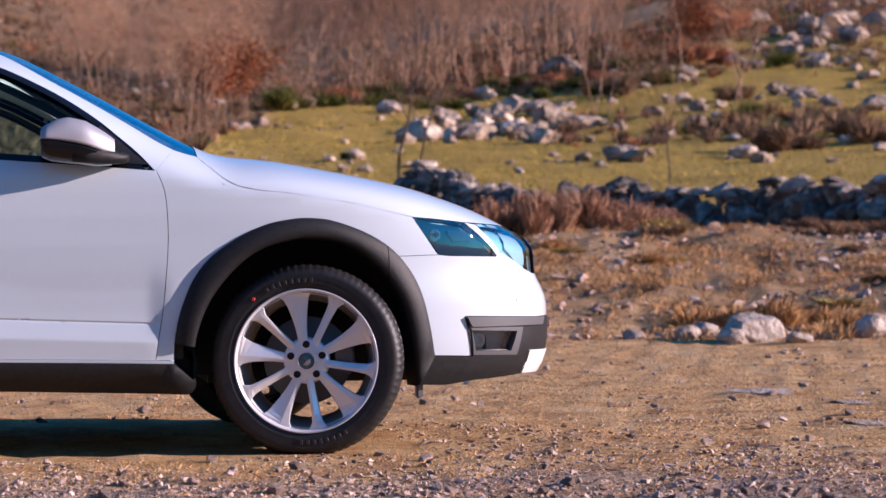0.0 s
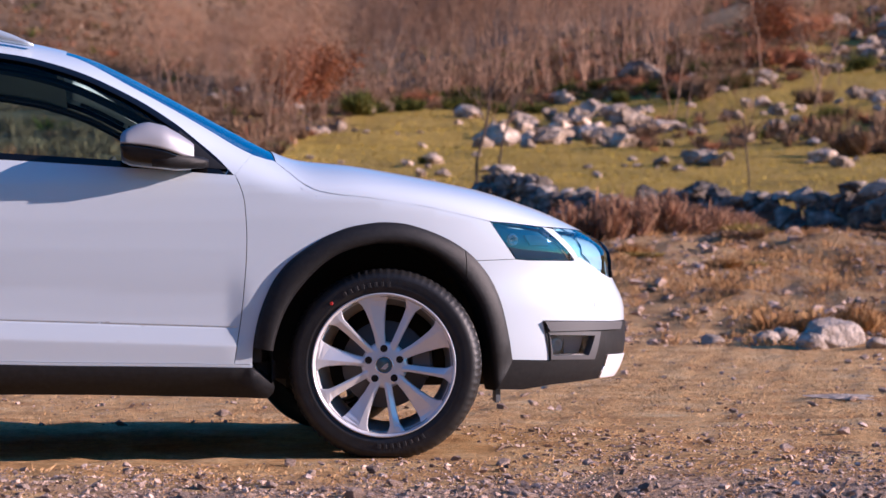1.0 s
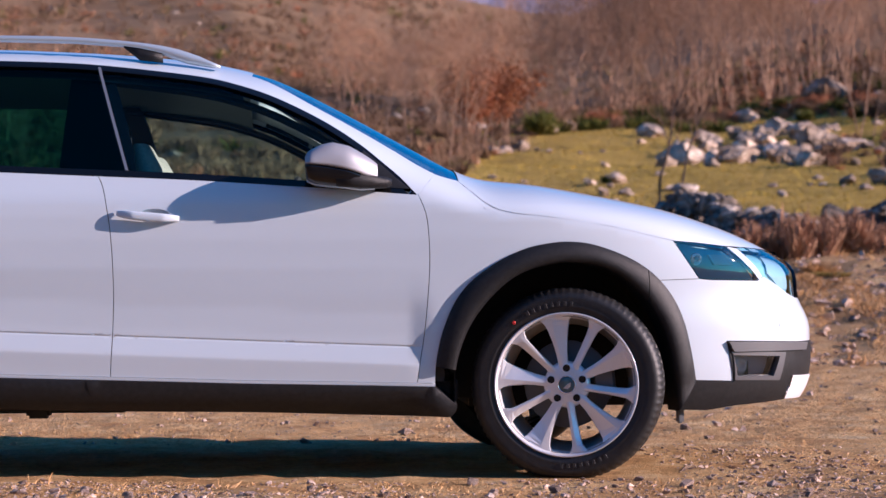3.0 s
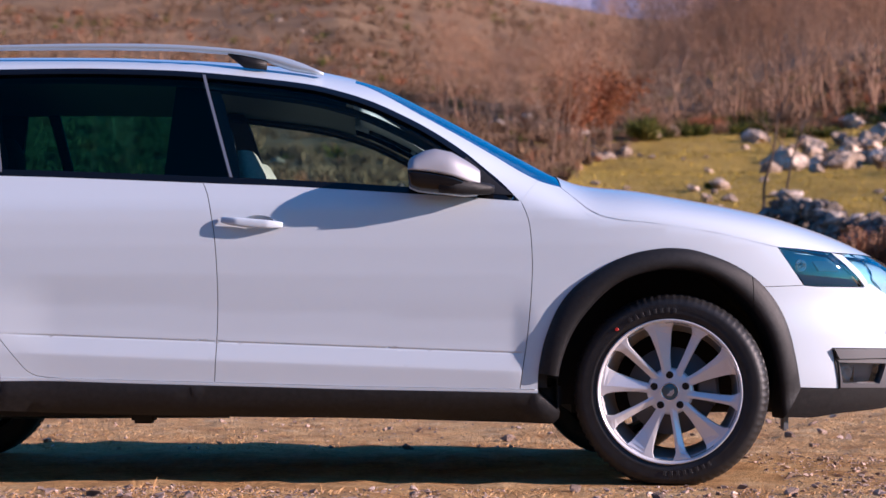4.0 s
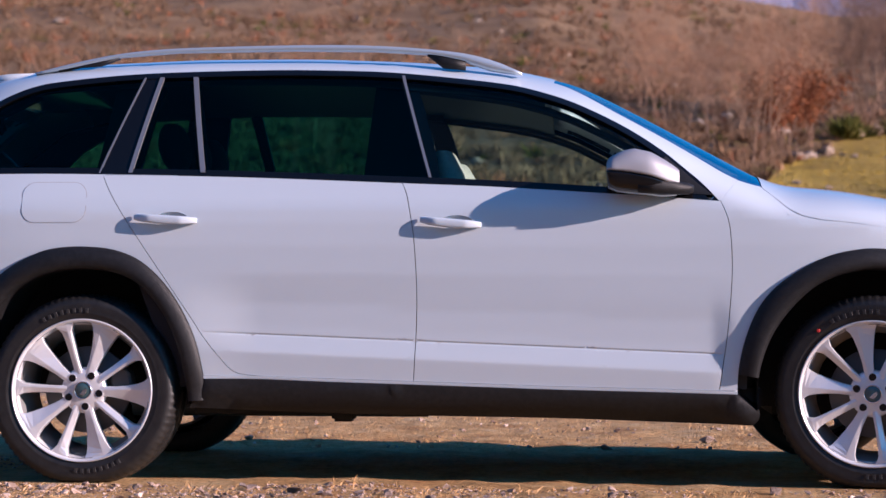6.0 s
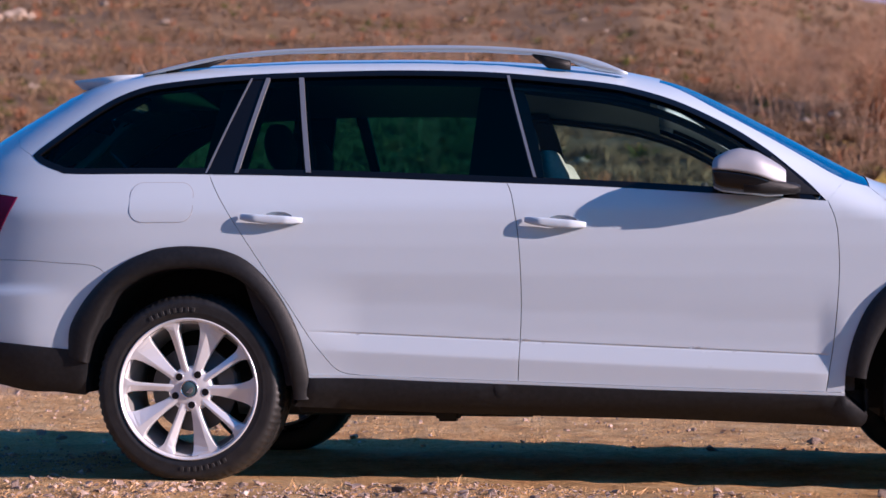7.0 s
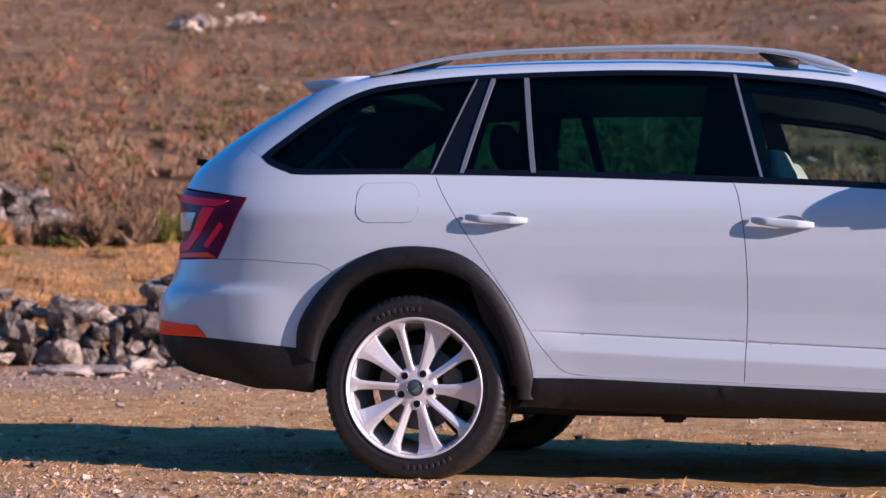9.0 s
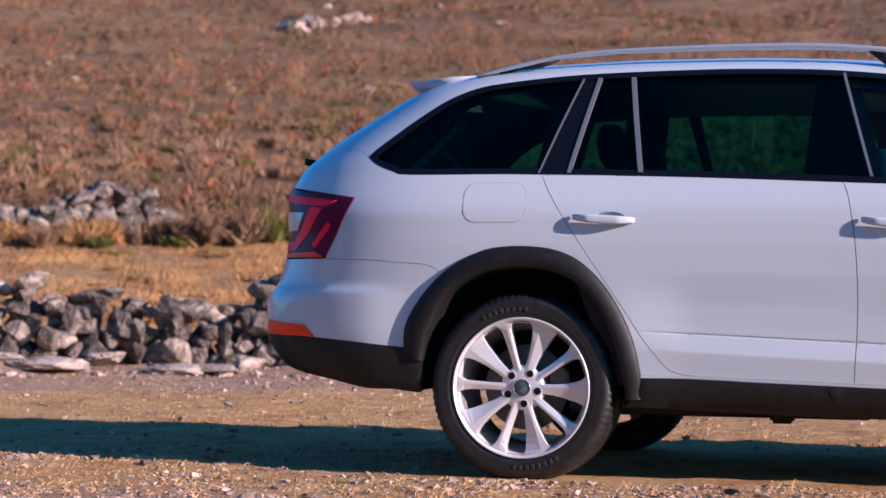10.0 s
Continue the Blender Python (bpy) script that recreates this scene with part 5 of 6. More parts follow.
STRAW = material("dry_grass_blades", rough=0.9, spec=0.1, colors=[(0.42, 0.24, 0.09), (0.58, 0.36, 0.15), (0.70, 0.47, 0.23)], scale=2.0, vary=0.25)
FIELD_GRASS = material("brown_field_grass", rough=0.9, spec=0.1, colors=[(0.27, 0.145, 0.055), (0.41, 0.24, 0.095), (0.52, 0.34, 0.145)], scale=1.2, vary=0.35)
STRAW_GREEN = material("yellow_green_grass", rough=0.9, spec=0.1, colors=[(0.30, 0.22, 0.06), (0.44, 0.33, 0.10)], scale=2.0, vary=0.3)
TWIG = material("bare_scrub_twigs", rough=0.95, spec=0.1, colors=[(0.13, 0.082, 0.046), (0.225, 0.144, 0.082), (0.32, 0.215, 0.123)], scale=0.05, vary=0.35)
RUST_SCRUB = material("russet_scrub", rough=0.95, spec=0.1, colors=[(0.22, 0.085, 0.04), (0.33, 0.14, 0.065), (0.40, 0.20, 0.10)], scale=0.5, vary=0.4)
CROWN_TWIG = material("fine_crown_twigs", rough=0.95, spec=0.1, colors=[(0.24, 0.13, 0.07), (0.39, 0.23, 0.13), (0.52, 0.325, 0.195)], scale=0.3, vary=0.4)
RUST = material("rust_brown_leaves", rough=0.9, spec=0.1, colors=[(0.22, 0.078, 0.032), (0.34, 0.13, 0.05), (0.42, 0.195, 0.08)], scale=1.0, vary=0.4)
BARK = material("grey_bark", rough=0.95, spec=0.1, colors=[(0.18, 0.11, 0.068), (0.33, 0.21, 0.13), (0.46, 0.315, 0.205)], scale=2.0, vary=0.3)
OLIVE = material("olive_leaves", rough=0.9, spec=0.15, colors=[(0.05, 0.055, 0.010), (0.10, 0.105, 0.018), (0.19, 0.165, 0.035)], scale=1.5, vary=0.5)
MEADOW_GRASS = material("short_meadow_grass", rough=0.95, spec=0.1, colors=[(0.38, 0.265, 0.03), (0.54, 0.39, 0.05), (0.66, 0.48, 0.10)], scale=0.3, vary=0.4)

DARK_BARK = material("dark_bark", rough=0.95, spec=0.1, colors=[(0.06, 0.045, 0.035), (0.13, 0.10, 0.08)], scale=4.0)
STONES = []
for i in range(12):
    me = bpy.data.meshes.new("stone")
    b = stone_shape(100 + i, 14, 0.85)
    b.to_mesh(me)
    b.free()
    me.materials.append(WALLSTONE)
    STONES.append(me)
PEBBLES = []
for i in range(8):
    me = bpy.data.meshes.new("loose_stone")
    b = stone_shape(140 + i, 15)
    b.to_mesh(me)
    b.free()
    me.materials.append(PEBBLE)
    PEBBLES.append(me)
CAPS = []
for i in range(6):
    me = bpy.data.meshes.new("stone")
    b = stone_shape(160 + i, 24, 0.7)
    b.to_mesh(me)
    b.free()
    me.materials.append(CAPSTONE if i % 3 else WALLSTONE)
    CAPS.append(me)
BOULDERS = []
for i in range(9):
    me = bpy.data.meshes.new("boulder")
    b = boulder_shape(200 + i)
    b.to_mesh(me)
    b.free()
    me.materials.append(LIMESTONE)
    BOULDERS.append(me)

ROUNDED = []
for i in range(3):
    me = bpy.data.meshes.new("boulder")
    b = boulder_shape(230 + i, 0.8, 8, 0.36, 0.4)
    for f in b.faces:
        f.smooth = True
    b.to_mesh(me)
    b.free()
    me.materials.append(PALE_ROCK)
    ROUNDED.append(me)


SLABS = []
for i in range(4):
    me = bpy.data.meshes.new("flat_rock")
    b = boulder_shape(250 + i, 0.62, 12, 0.28, 0.8)
    b.to_mesh(me)
    b.free()
    me.materials.append(PALE_ROCK)
    SLABS.append(me)


def rock(name, az, r, size, label, group="", flat=1.0, sink=0.25, meshes=BOULDERS):
    x, y = place(az, r)
    ob = new(name, meshes[int(RNG.integers(len(meshes)))])
    z = float(ground_z(x, y)) + size * 0.35 * flat * (1 - 2 * sink)
    ob.matrix_basis = Matrix.LocRotScale((x, y, z), Euler((RNG.uniform(-.2, .2), RNG.uniform(-.2, .2), RNG.uniform(0, 6.28)) if flat > .4 else (.01, .05, 0)), (size, size, size * flat))
    return tagged(ob, label, "rock", group)


def stone_wall(name, line, height, size, label, thick=0.4, ragged=0.3, caps=False):
    """A tumbled dry-stone wall along a line of (az, r): each stone is a piece of its own."""
    wall = new(name)
    tagged(wall, label, "stone wall", kind="structure")
    pts = [Vector(place(a, r)) for a, r in line]
    s = 0.0
    runs = [(p, q, (q - p).length) for p, q in zip(pts, pts[1:])]
    total = sum(k for _, _, k in runs)
    while s < total:
        d = s
        for p, q, k in runs:
            if d <= k:
                break
            d -= k
        u = p + (q - p) * (d / k)
        ang = math.atan2(q.y - p.y, q.x - p.x)
        n = Vector((-math.sin(ang), math.cos(ang)))
        top = height * (1 + ragged * math.sin(s * 2.1) * .5 + ragged * RNG.uniform(-.9, .5))
        z = 0.0
        while z < top:
            low = 1 - .35 * z / height
            a = size * low * RNG.uniform(.7, 1.7)
            h = a * RNG.uniform(.6, .95)
            for back in (0, 1):
                if back and RNG.uniform() < .35:
                    continue
                v = u + n * (back * thick * low + RNG.uniform(-.3, .3) * size + z * .15) + (q - p).normalized() * RNG.uniform(-.4, .4) * size
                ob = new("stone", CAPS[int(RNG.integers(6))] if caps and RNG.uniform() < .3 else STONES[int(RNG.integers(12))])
                ob.parent = wall
                ob.matrix_basis = Matrix.LocRotScale((v.x, v.y, float(ground_z(u.x, u.y)) + z + h * .4), Euler((RNG.uniform(-.6, .6), RNG.uniform(-.6, .6), RNG.uniform(0, 6.28))), (a * 1.25, a * 1.2, h * 1.5))
            z += h * .72
        cap = RNG.uniform(.8, 1.6) * size
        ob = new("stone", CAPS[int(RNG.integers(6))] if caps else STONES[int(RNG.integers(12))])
        ob.parent = wall
        v = u + n * (thick * .3 + RNG.uniform(-.2, .2) * size)
        ob.matrix_basis = Matrix.LocRotScale((v.x, v.y, float(ground_z(u.x, u.y)) + z + cap * .08), Euler((RNG.uniform(-.3, .3), RNG.uniform(-.3, .3), RNG.uniform(0, 6.28))), (cap * 1.2, cap * 1.2, cap * RNG.uniform(.5, .9)))
        s += size * .72
    return wall


stone_wall("stone_wall", [(9.6, 40.5), (11.2, 38), (13, 36), (16, 34.2), (19, 33), (22, 31.5), (26, 30.5)], 0.46, 0.36, "low dry-stone wall of grey limestone along the meadow", ragged=0.3, caps=True)
stone_wall("stone_wall", [(-31, 19.9), (-28, 19.4), (-25, 19.1), (-22, 18.8), (-19, 18.6), (-15, 18.6), (-12, 18.8)], 0.50, 0.25, "tumbled dry-stone wall of grey limestone beside the track", ragged=0.3, caps=True)
stone_wall("stone_wall", [(-31, 37.5), (-27, 37.5), (-23.2, 38)], 0.6, 0.4, "broken stone wall at the foot of the hillside", ragged=0.6)

MEADOW_ROCKS = [(12.52, 76.2, 1.25), (11.99, 73.2, 1.0), (13.42, 70.2, 1.4), (11.3, 64.3, 1.2), (9.86, 63.5, 1.3), (10.62, 72.2, 0.95), (11.38, 76.6, 0.8), (12.74, 66.9, 0.9), (13.8, 67.4, 0.95), (9.11, 82.4, 1.1), (6.42, 83.9, 0.75), (6.09, 81.1, 0.5), (5.64, 76.0, 0.6), (5.19, 71.5, 0.5), (4.88, 67.9, 0.55), (15.3, 52.8, 0.9), (14.25, 53.6, 0.45), (8.2, 53.6, 0.5), (15.98, 54.9, 0.22), (11.29, 45.7, 0.2), (13.81, 99.9, 2.0), (12.97, 95.8, 1.1), (11.69, 92.2, 1.1), (12.1, 68.0, 0.8), (13.1, 74.0, 1.1), (10.3, 66.5, 0.7), (15.6, 51.5, 0.6), (6.9, 92, 1.0), (4.5, 93, 0.8)]
for az, r, s in MEADOW_ROCKS:
    rock("boulder", az, r, s, "pale grey limestone boulder on the green meadow", "boulders on the meadow")
SLOPE_ROCKS = [(17.26, 63.0, .8), (16.51, 60.1, .6), (16.21, 70.1, .7), (17.41, 69.9, .6), (18.59, 53.0, .75), (18.96, 50.9, .6), (18.99, 125.9, 2.4), (20.1, 121.1, 1.8), (20.83, 113.0, 3.2), (21.42, 103.4, 1.5), (19.8, 98.5, .9), (18.32, 95.6, .8), (18.76, 89.4, .8), (19.49, 76.5, 1.0), (20.08, 75.2, .8), (20.89, 68.9, .5), (22.0, 116.9, 2.4), (18.18, 128.6, 1.8), (21.85, 84.4, .8), (20.53, 88.0, .9), (16.97, 76.1, .7), (21.25, 57.8, .5), (22.06, 67.4, .9), (21.2, 118, 2.2), (20.4, 116, 1.6), (15.0, 119, 1.0)]
for az, r, s in SLOPE_ROCKS:
    rock("boulder", az, r, s if s < 1.2 else .72 + .4 * s, "grey limestone outcrop on the scrubby slope", "outcrops on the slope")
for k in range(26):
    rock("boulder", 12.0 + RNG.normal() * 1.1, 69 + RNG.normal() * 4, RNG.uniform(.35, 1.0), "pale grey limestone boulder on the green meadow", "boulders on the meadow")
for k in range(30):
    rock("boulder", 20.6 + RNG.normal() * 1.6, 110 + RNG.normal() * 13, RNG.uniform(.4, 1.2), "grey limestone outcrop on the scrubby slope", "outcrops on the slope", 1.2)
for k in range(150):
    az, r = RNG.uniform(12.5, 24), RNG.uniform(50, 135)
    rock("boulder", az, r, RNG.uniform(.18, .55) * r / 70, "small grey limestone outcrop on the scrubby slope", "outcrops on the slope")
for k in range(36):
    az, r = RNG.uniform(4.5, 17), RNG.uniform(44, 82)
    rock("boulder", az, r, RNG.uniform(.14, .34), "small pale stone on the green meadow", "boulders on the meadow")
for k in range(45):
    az, r = RNG.uniform(-29, 5), RNG.uniform(60, 330)
    rock("boulder", az, r, RNG.uniform(.35, 1.0) * (r / 150) ** .7, "pale rock among the hillside scrub", "rocks on the hillside")
for k in range(14):
    rock("boulder", -20.0 + RNG.normal() * 1.3, 262 + RNG.normal() * 7, RNG.uniform(1.2, 3.4), "pale rock of a bare scar on the hillside", "rocks on the hillside")
for az, r, s, fl in ((18.8, 16.4, .42, .85), (18.35, 16.3, .32, .7), (17.0, 16.7, .2, .9), (17.5, 16.9, .19, 1.1), (21.93, 16.9, .34, .9), (19.95, 16.1, .22, .6), (15.56, 16.8, .2, .7)):
    rock("boulder", az, r, s, "weathered pale boulder at the edge of the track", "boulders beside the track", fl, 0.2, ROUNDED)
for az, r, s, fl in ((19.25, 10.86, .44, .07), (21.29, 10.0, .2, .12), (21.66, 8.54, .18, .12), (-26.6, 18.0, .62, .27), (-28.0, 18.1, .5, .30), (-23.2, 17.6, .55, .24), (-22.2, 17.7, .5, .2), (-25.1, 18.4, .34, .6), (-21.4, 18.2, .3, .5)):
    rock("flat_rock", az, r, s, "flat pale slab of limestone lying in the ground", "flat slabs", fl * 1.3, 0.15, SLABS)
for az, r, s in ((-27.3, 38.2, .6), (-24.1, 38, .6), (-25.3, 38.5, .5), (-23.2, 38.6, .5), (-28.2, 38.1, .6), (-26.2, 38.2, .45), (-24.7, 38.0, .4)):
    rock("boulder", az, r, s, "large pale block fallen from the stone wall", "blocks of the wall", 1.2, 0.0, CAPS)

# loose stones on the track, the larger ones singly
for k in range(230):
    az, r = RNG.uniform(-28.5, 22.8), 5.7 + 12.5 * RNG.uniform() ** 2.4
    x, y = place(az, r)
    if abs(x) < 2.45 and abs(y) < 1.0:
        continue
    rock("stone", az, r, RNG.uniform(.02, .055) * (1 + .05 * r), "loose angular stone on the dry ground", "loose stones", RNG.uniform(.6, .9), 0.22, PEBBLES)


def scatter(shapes, pos, size, squash, spin, tilt=0.3):
    """Many small copies joined into one pair of arrays."""
    V, F, n = [], [], 0
    for (px, py, pz), s, q, a in zip(pos, size, squash, spin):
        v, f = shapes[int(RNG.integers(len(shapes)))]
        c, d = math.cos(a), math.sin(a)
        tx, ty = RNG.uniform(-tilt, tilt, 2)
        w = v * (s, s, s * q)
        z = w[:, 2] + w[:, 0] * tx + w[:, 1] * ty
        V.append(np.stack([px + w[:, 0] * c - w[:, 1] * d, py + w[:, 0] * d + w[:, 1] * c, pz + z], -1))
        F.append(f + n)
        n += len(v)
    return np.concatenate(V), np.concatenate(F)


def build_gravel():
    shapes = [arrays(stone_shape(300 + i, 9)) for i in range(8)]
    az = np.concatenate([RNG.uniform(-28.8, 23, 52000), RNG.uniform(4, 23, 6000), RNG.uniform(-28.8, -14, 1500), RNG.uniform(-28.8, 23, 7000)])
    r = np.concatenate([5.5 + 3.4 * RNG.uniform(size=52000) ** 2.2, RNG.uniform(16.8, 29, 6000), RNG.uniform(12.5, 18.5, 1500), RNG.uniform(6.5, 17, 7000)])
    patch = np.array([noise.noise(Vector((a * .25, q * .8, 3.1))) for a, q in zip(az, r)])
    keep = patch + .25 * (r < 6.7) > RNG.uniform(-.5, .15, len(az))
    az, r = az[keep], r[keep]
    x, y = EYE[0] + r * np.sin(np.radians(az)), EYE[1] + r * np.cos(np.radians(az))
    ok = ~((np.abs(x) < 1.75) & (np.abs(y) < 0.95))
    x, y, r = x[ok], y[ok], r[ok]
    size = RNG.uniform(.004, .013, len(x)) * (1 + 3.0 * RNG.uniform(size=len(x)) ** 8) * np.where((r > 16.5), 1.9, 1) * (1 + np.clip(r - 8, 0, 30) * .11)
    z = ground_z(x, y) + size * .12
    V, F = scatter(shapes, np.stack([x, y, z], -1), size, RNG.uniform(.5, .9, len(x)), RNG.uniform(0, 6.28, len(x)))
    tagged(part("gravel", mesh_from("gravel", V, F, PEBBLE), None), "loose pale gravel scattered over the dry ground", "gravel", kind="stuff")


def blades(x, y, length, lean, width_, per=1):
    """Thin grass blades: one bent pair of triangles each."""
    n = len(x)
    z = ground_z(x, y) - .004
    a = RNG.uniform(0, 6.28, n)
    up = np.cos(lean) * length
    ox, oy = np.cos(a) * np.sin(lean) * length, np.sin(a) * np.sin(lean) * length
    b = a + 1.57 + RNG.uniform(-.5, .5, n)
    wx, wy = np.cos(b) * width_ / 2, np.sin(b) * width_ / 2
    p0 = np.stack([x - wx, y - wy, z], -1)
    p1 = np.stack([x + wx, y + wy, z], -1)
    p2 = np.stack([x + ox * .45 + wx * .8, y + oy * .45 + wy * .8, z + up * .62], -1)
    p3 = np.stack([x + ox, y + oy, z + up], -1)
    V = np.stack([p0, p1, p2, p3], 1).reshape(-1, 3)
    i = np.arange(n)[:, None] * 4
    F = np.concatenate([i + (0, 1, 2), i + (0, 2, 3)], 1).reshape(-1, 3)
    return V, F


def build_grass():
    # short trampled straw on the track
    n = 300000
    az = RNG.uniform(-28.8, 23, n)
    r = 5.6 + 13 * RNG.uniform(size=n) ** 1.35
    clump = np.array([noise.noise(Vector((a * .35, q * .55, 8.3))) + .5 * noise.noise(Vector((a * 1.3, q * 2.1, 1.3))) for a, q in zip(az, r)])
    keep = clump - .35 * (r < 6.7) > RNG.uniform(-.6, .3, n)
    az, r = az[keep], r[keep]
    x, y = EYE[0] + r * np.sin(np.radians(az)), EYE[1] + r * np.cos(np.radians(az))
    ok = ~((np.abs(x) < 2.3) & (np.abs(y) < 1.0))
    x, y, r = x[ok], y[ok], r[ok]
    m = len(x)
    V, F = blades(x, y, RNG.uniform(.010, .034, m), RNG.uniform(1.0, 1.5, m), .0010 + .00024 * r)
    tagged(part("dry_grass", mesh_from("dry_grass", V, F, STRAW), None), "short trampled straw-coloured grass on the track", "grass", kind="stuff")
    # tufts on the bank and the field behind
    n = 240000
    az = np.concatenate([RNG.uniform(2, 24, n // 2), RNG.uniform(-30, -8, n // 2)])
    r = np.concatenate([RNG.uniform(16.5, 36, n // 2), RNG.uniform(19.8, 40, n // 2)])
    clump = np.array([noise.noise(Vector((a * .5, q * .28, 2.2))) + .7 * noise.noise(Vector((a * 2.1, q * .9, 5.2))) for a, q in zip(az, r)])
    keep = clump > RNG.uniform(-.15, .5, n) - np.where(az < 0, .42, .08)
    az, r, clump = az[keep], r[keep], clump[keep]
    x, y = EYE[0] + r * np.sin(np.radians(az)), EYE[1] + r * np.cos(np.radians(az))
    m = len(x)
    V, F = blades(x, y, RNG.uniform(.03, .09, m) * (1 + np.clip(clump, 0, 1)), RNG.uniform(.3, 1.2, m), .0012 + .00026 * r)
    tagged(part("dry_grass", mesh_from("dry_grass_bank", V, F, FIELD_GRASS), None), "tufts of dry grass on the bank and field", "grass", kind="stuff")
    # meadow
    n = 42000
    az, r = RNG.uniform(3, 24, n), 38 + 60 * RNG.uniform(size=n)
    x, y = EYE[0] + r * np.sin(np.radians(az)), EYE[1] + r * np.cos(np.radians(az))
    V, F = blades(x, y, RNG.uniform(.02, .06, n), RNG.uniform(.5, 1.3, n), .0008 * r)
    tagged(part("meadow_grass", mesh_from("meadow_grass", V, F, MEADOW_GRASS), None), "short green-yellow grass of the grazed meadow", "grass", kind="stuff")
    # a few single stalks beside the car
    X, Y = [], []
    for k in range(16):
        x, y = place(RNG.uniform(-28, 20), RNG.uniform(6.2, 7.1))
        if y > -.98 and abs(x) < 2.3:
            continue
        X.append(x + RNG.normal(0, .03, 9))
        Y.append(y + RNG.normal(0, .03, 9))
    x, y = np.concatenate(X), np.concatenate(Y)
    m = len(x)
    V, F = blades(x, y, RNG.uniform(.02, .055, m), RNG.uniform(.2, 1.1, m), np.full(m, .0016))
    tagged(part("dry_grass", mesh_from("grass_stalks", V, F, STRAW), None), "thin dry stalks growing through the gravel", "grass", kind="stuff")


def shrub_shape(seed, twigs=26, flecks=42, fine=1.0):
    """A bare shrub about 1 m across and high: forked twigs in a loose dome, with the fine ends as small flecks."""
    rg = np.random.default_rng(seed)
    V, F = [], []
    lobes = [(rg.normal(0, .2), rg.normal(0, .2), rg.uniform(.35, .7), rg.uniform(.2, .38)) for _ in range(6)]
    for k in range(twigs):
        lx, ly, lz, lr = lobes[k % 6]
        p1 = np.array([lx, ly, lz]) + rg.normal(0, lr * .55, 3)
        p1[2] = max(.12, p1[2])
        p0 = np.array([rg.normal(0, .06), rg.normal(0, .06), 0]) + p1 * rg.uniform(0, .4)
        mid = (p0 + p1) / 2 + rg.normal(0, .05, 3)
        side = rg.normal(size=3)
        side = side / np.linalg.norm(side) * rg.uniform(.006, .016) * fine
        n = len(V)
        V += [p0 - side, p0 + side, mid + side * .8, p1]
        F += [(n, n + 1, n + 2), (n, n + 2, n + 3)]
    for k in range(flecks):
        lx, ly, lz, lr = lobes[rg.integers(6)]
        d = rg.normal(size=3)
        c = np.array([lx, ly, lz]) + d / np.linalg.norm(d) * lr * rg.uniform(.5, 1.05)
        c[2] = abs(c[2])
        u = rg.normal(size=3) + np.array([0, 0, .25])
        u = u / np.linalg.norm(u) * rg.uniform(.035, .09) * fine ** .5
        w = np.cross(u, rg.normal(size=3))
        w = w / (np.linalg.norm(w) + 1e-9) * rg.uniform(.022, .045) * fine
        n = len(V)
        V += [c - u, c + w, c + u * 1.1]
        F += [(n, n + 1, n + 2)]
    return np.array(V), np.array(F)


def build_scrub():
    coarse = [shrub_shape(400 + i, 20, 44, 1.7) for i in range(8)]
    close = [shrub_shape(420 + i, 60, 230, .45) for i in range(6)]
    # brown scrub that covers the hillside, evenly thick as seen from below
    n = 15000
    az = RNG.uniform(-30, 9, n)
    r = 40 * (420 / 40) ** (RNG.uniform(size=n) ** .75)
    keep = (az < 2.8) | (r > meadow_end(np.minimum(az, 12.5)) + RNG.normal(0, 2.5, len(az)))
    az, r = az[keep], r[keep]
    n2 = 7000
    az = np.concatenate([az, RNG.uniform(8, 24, n2)])
    r = np.concatenate([r, RNG.uniform(58, 190, n2)])
    x, y = EYE[0] + r * np.sin(np.radians(az)), EYE[1] + r * np.cos(np.radians(az))
    clump = np.array([noise.noise(Vector((a * .045, b * .045, 4.4))) + .6 * noise.noise(Vector((a * .15, b * .15, 9.4))) for a, b in zip(x, y)])
    keep = clump > RNG.uniform(-.75, .15, len(x)) + .30 * (az > 9) - .55 * ((az > 10.5) & (az < 17) & (r > 88) & (r < 135)) + .55 * ((az > 13) & (r < 80))
    keep &= ~((az > 7) & (r < 92) & (az < 13.5))
    x, y, r, az = x[keep], y[keep], r[keep], az[keep]
    size = RNG.uniform(.5, 1.15, len(x)) * np.where(r < 115, .72, 1) * (1 + np.clip(r - 100, 0, 320) / 260)
    pos = np.stack([x, y, ground_z(x, y) - .05], -1)
    kind = RNG.uniform(size=len(x)) ** np.where(az > 9, .5, 1)
    for lo, hi, mat, label in ((0, .86, TWIG, "bare brown scrub covering the hillside"), (.86, .95, RUST_SCRUB, "rust-leaved scrub on the hillside"), (.95, 1.0, OLIVE, "dark evergreen scrub on the hillside")):
        s = (kind >= lo) & (kind < hi)
        for shapes, near in ((close, r < 95), (coarse, r >= 95)):
            q = s & near
            V, F = scatter(shapes, pos[q], size[q], RNG.uniform(.55, .95, q.sum()), RNG.uniform(0, 6.28, q.sum()), .15)
            tagged(part("scrub", mesh_from("scrub", V, F, mat), None), label, "scrub", kind="stuff")


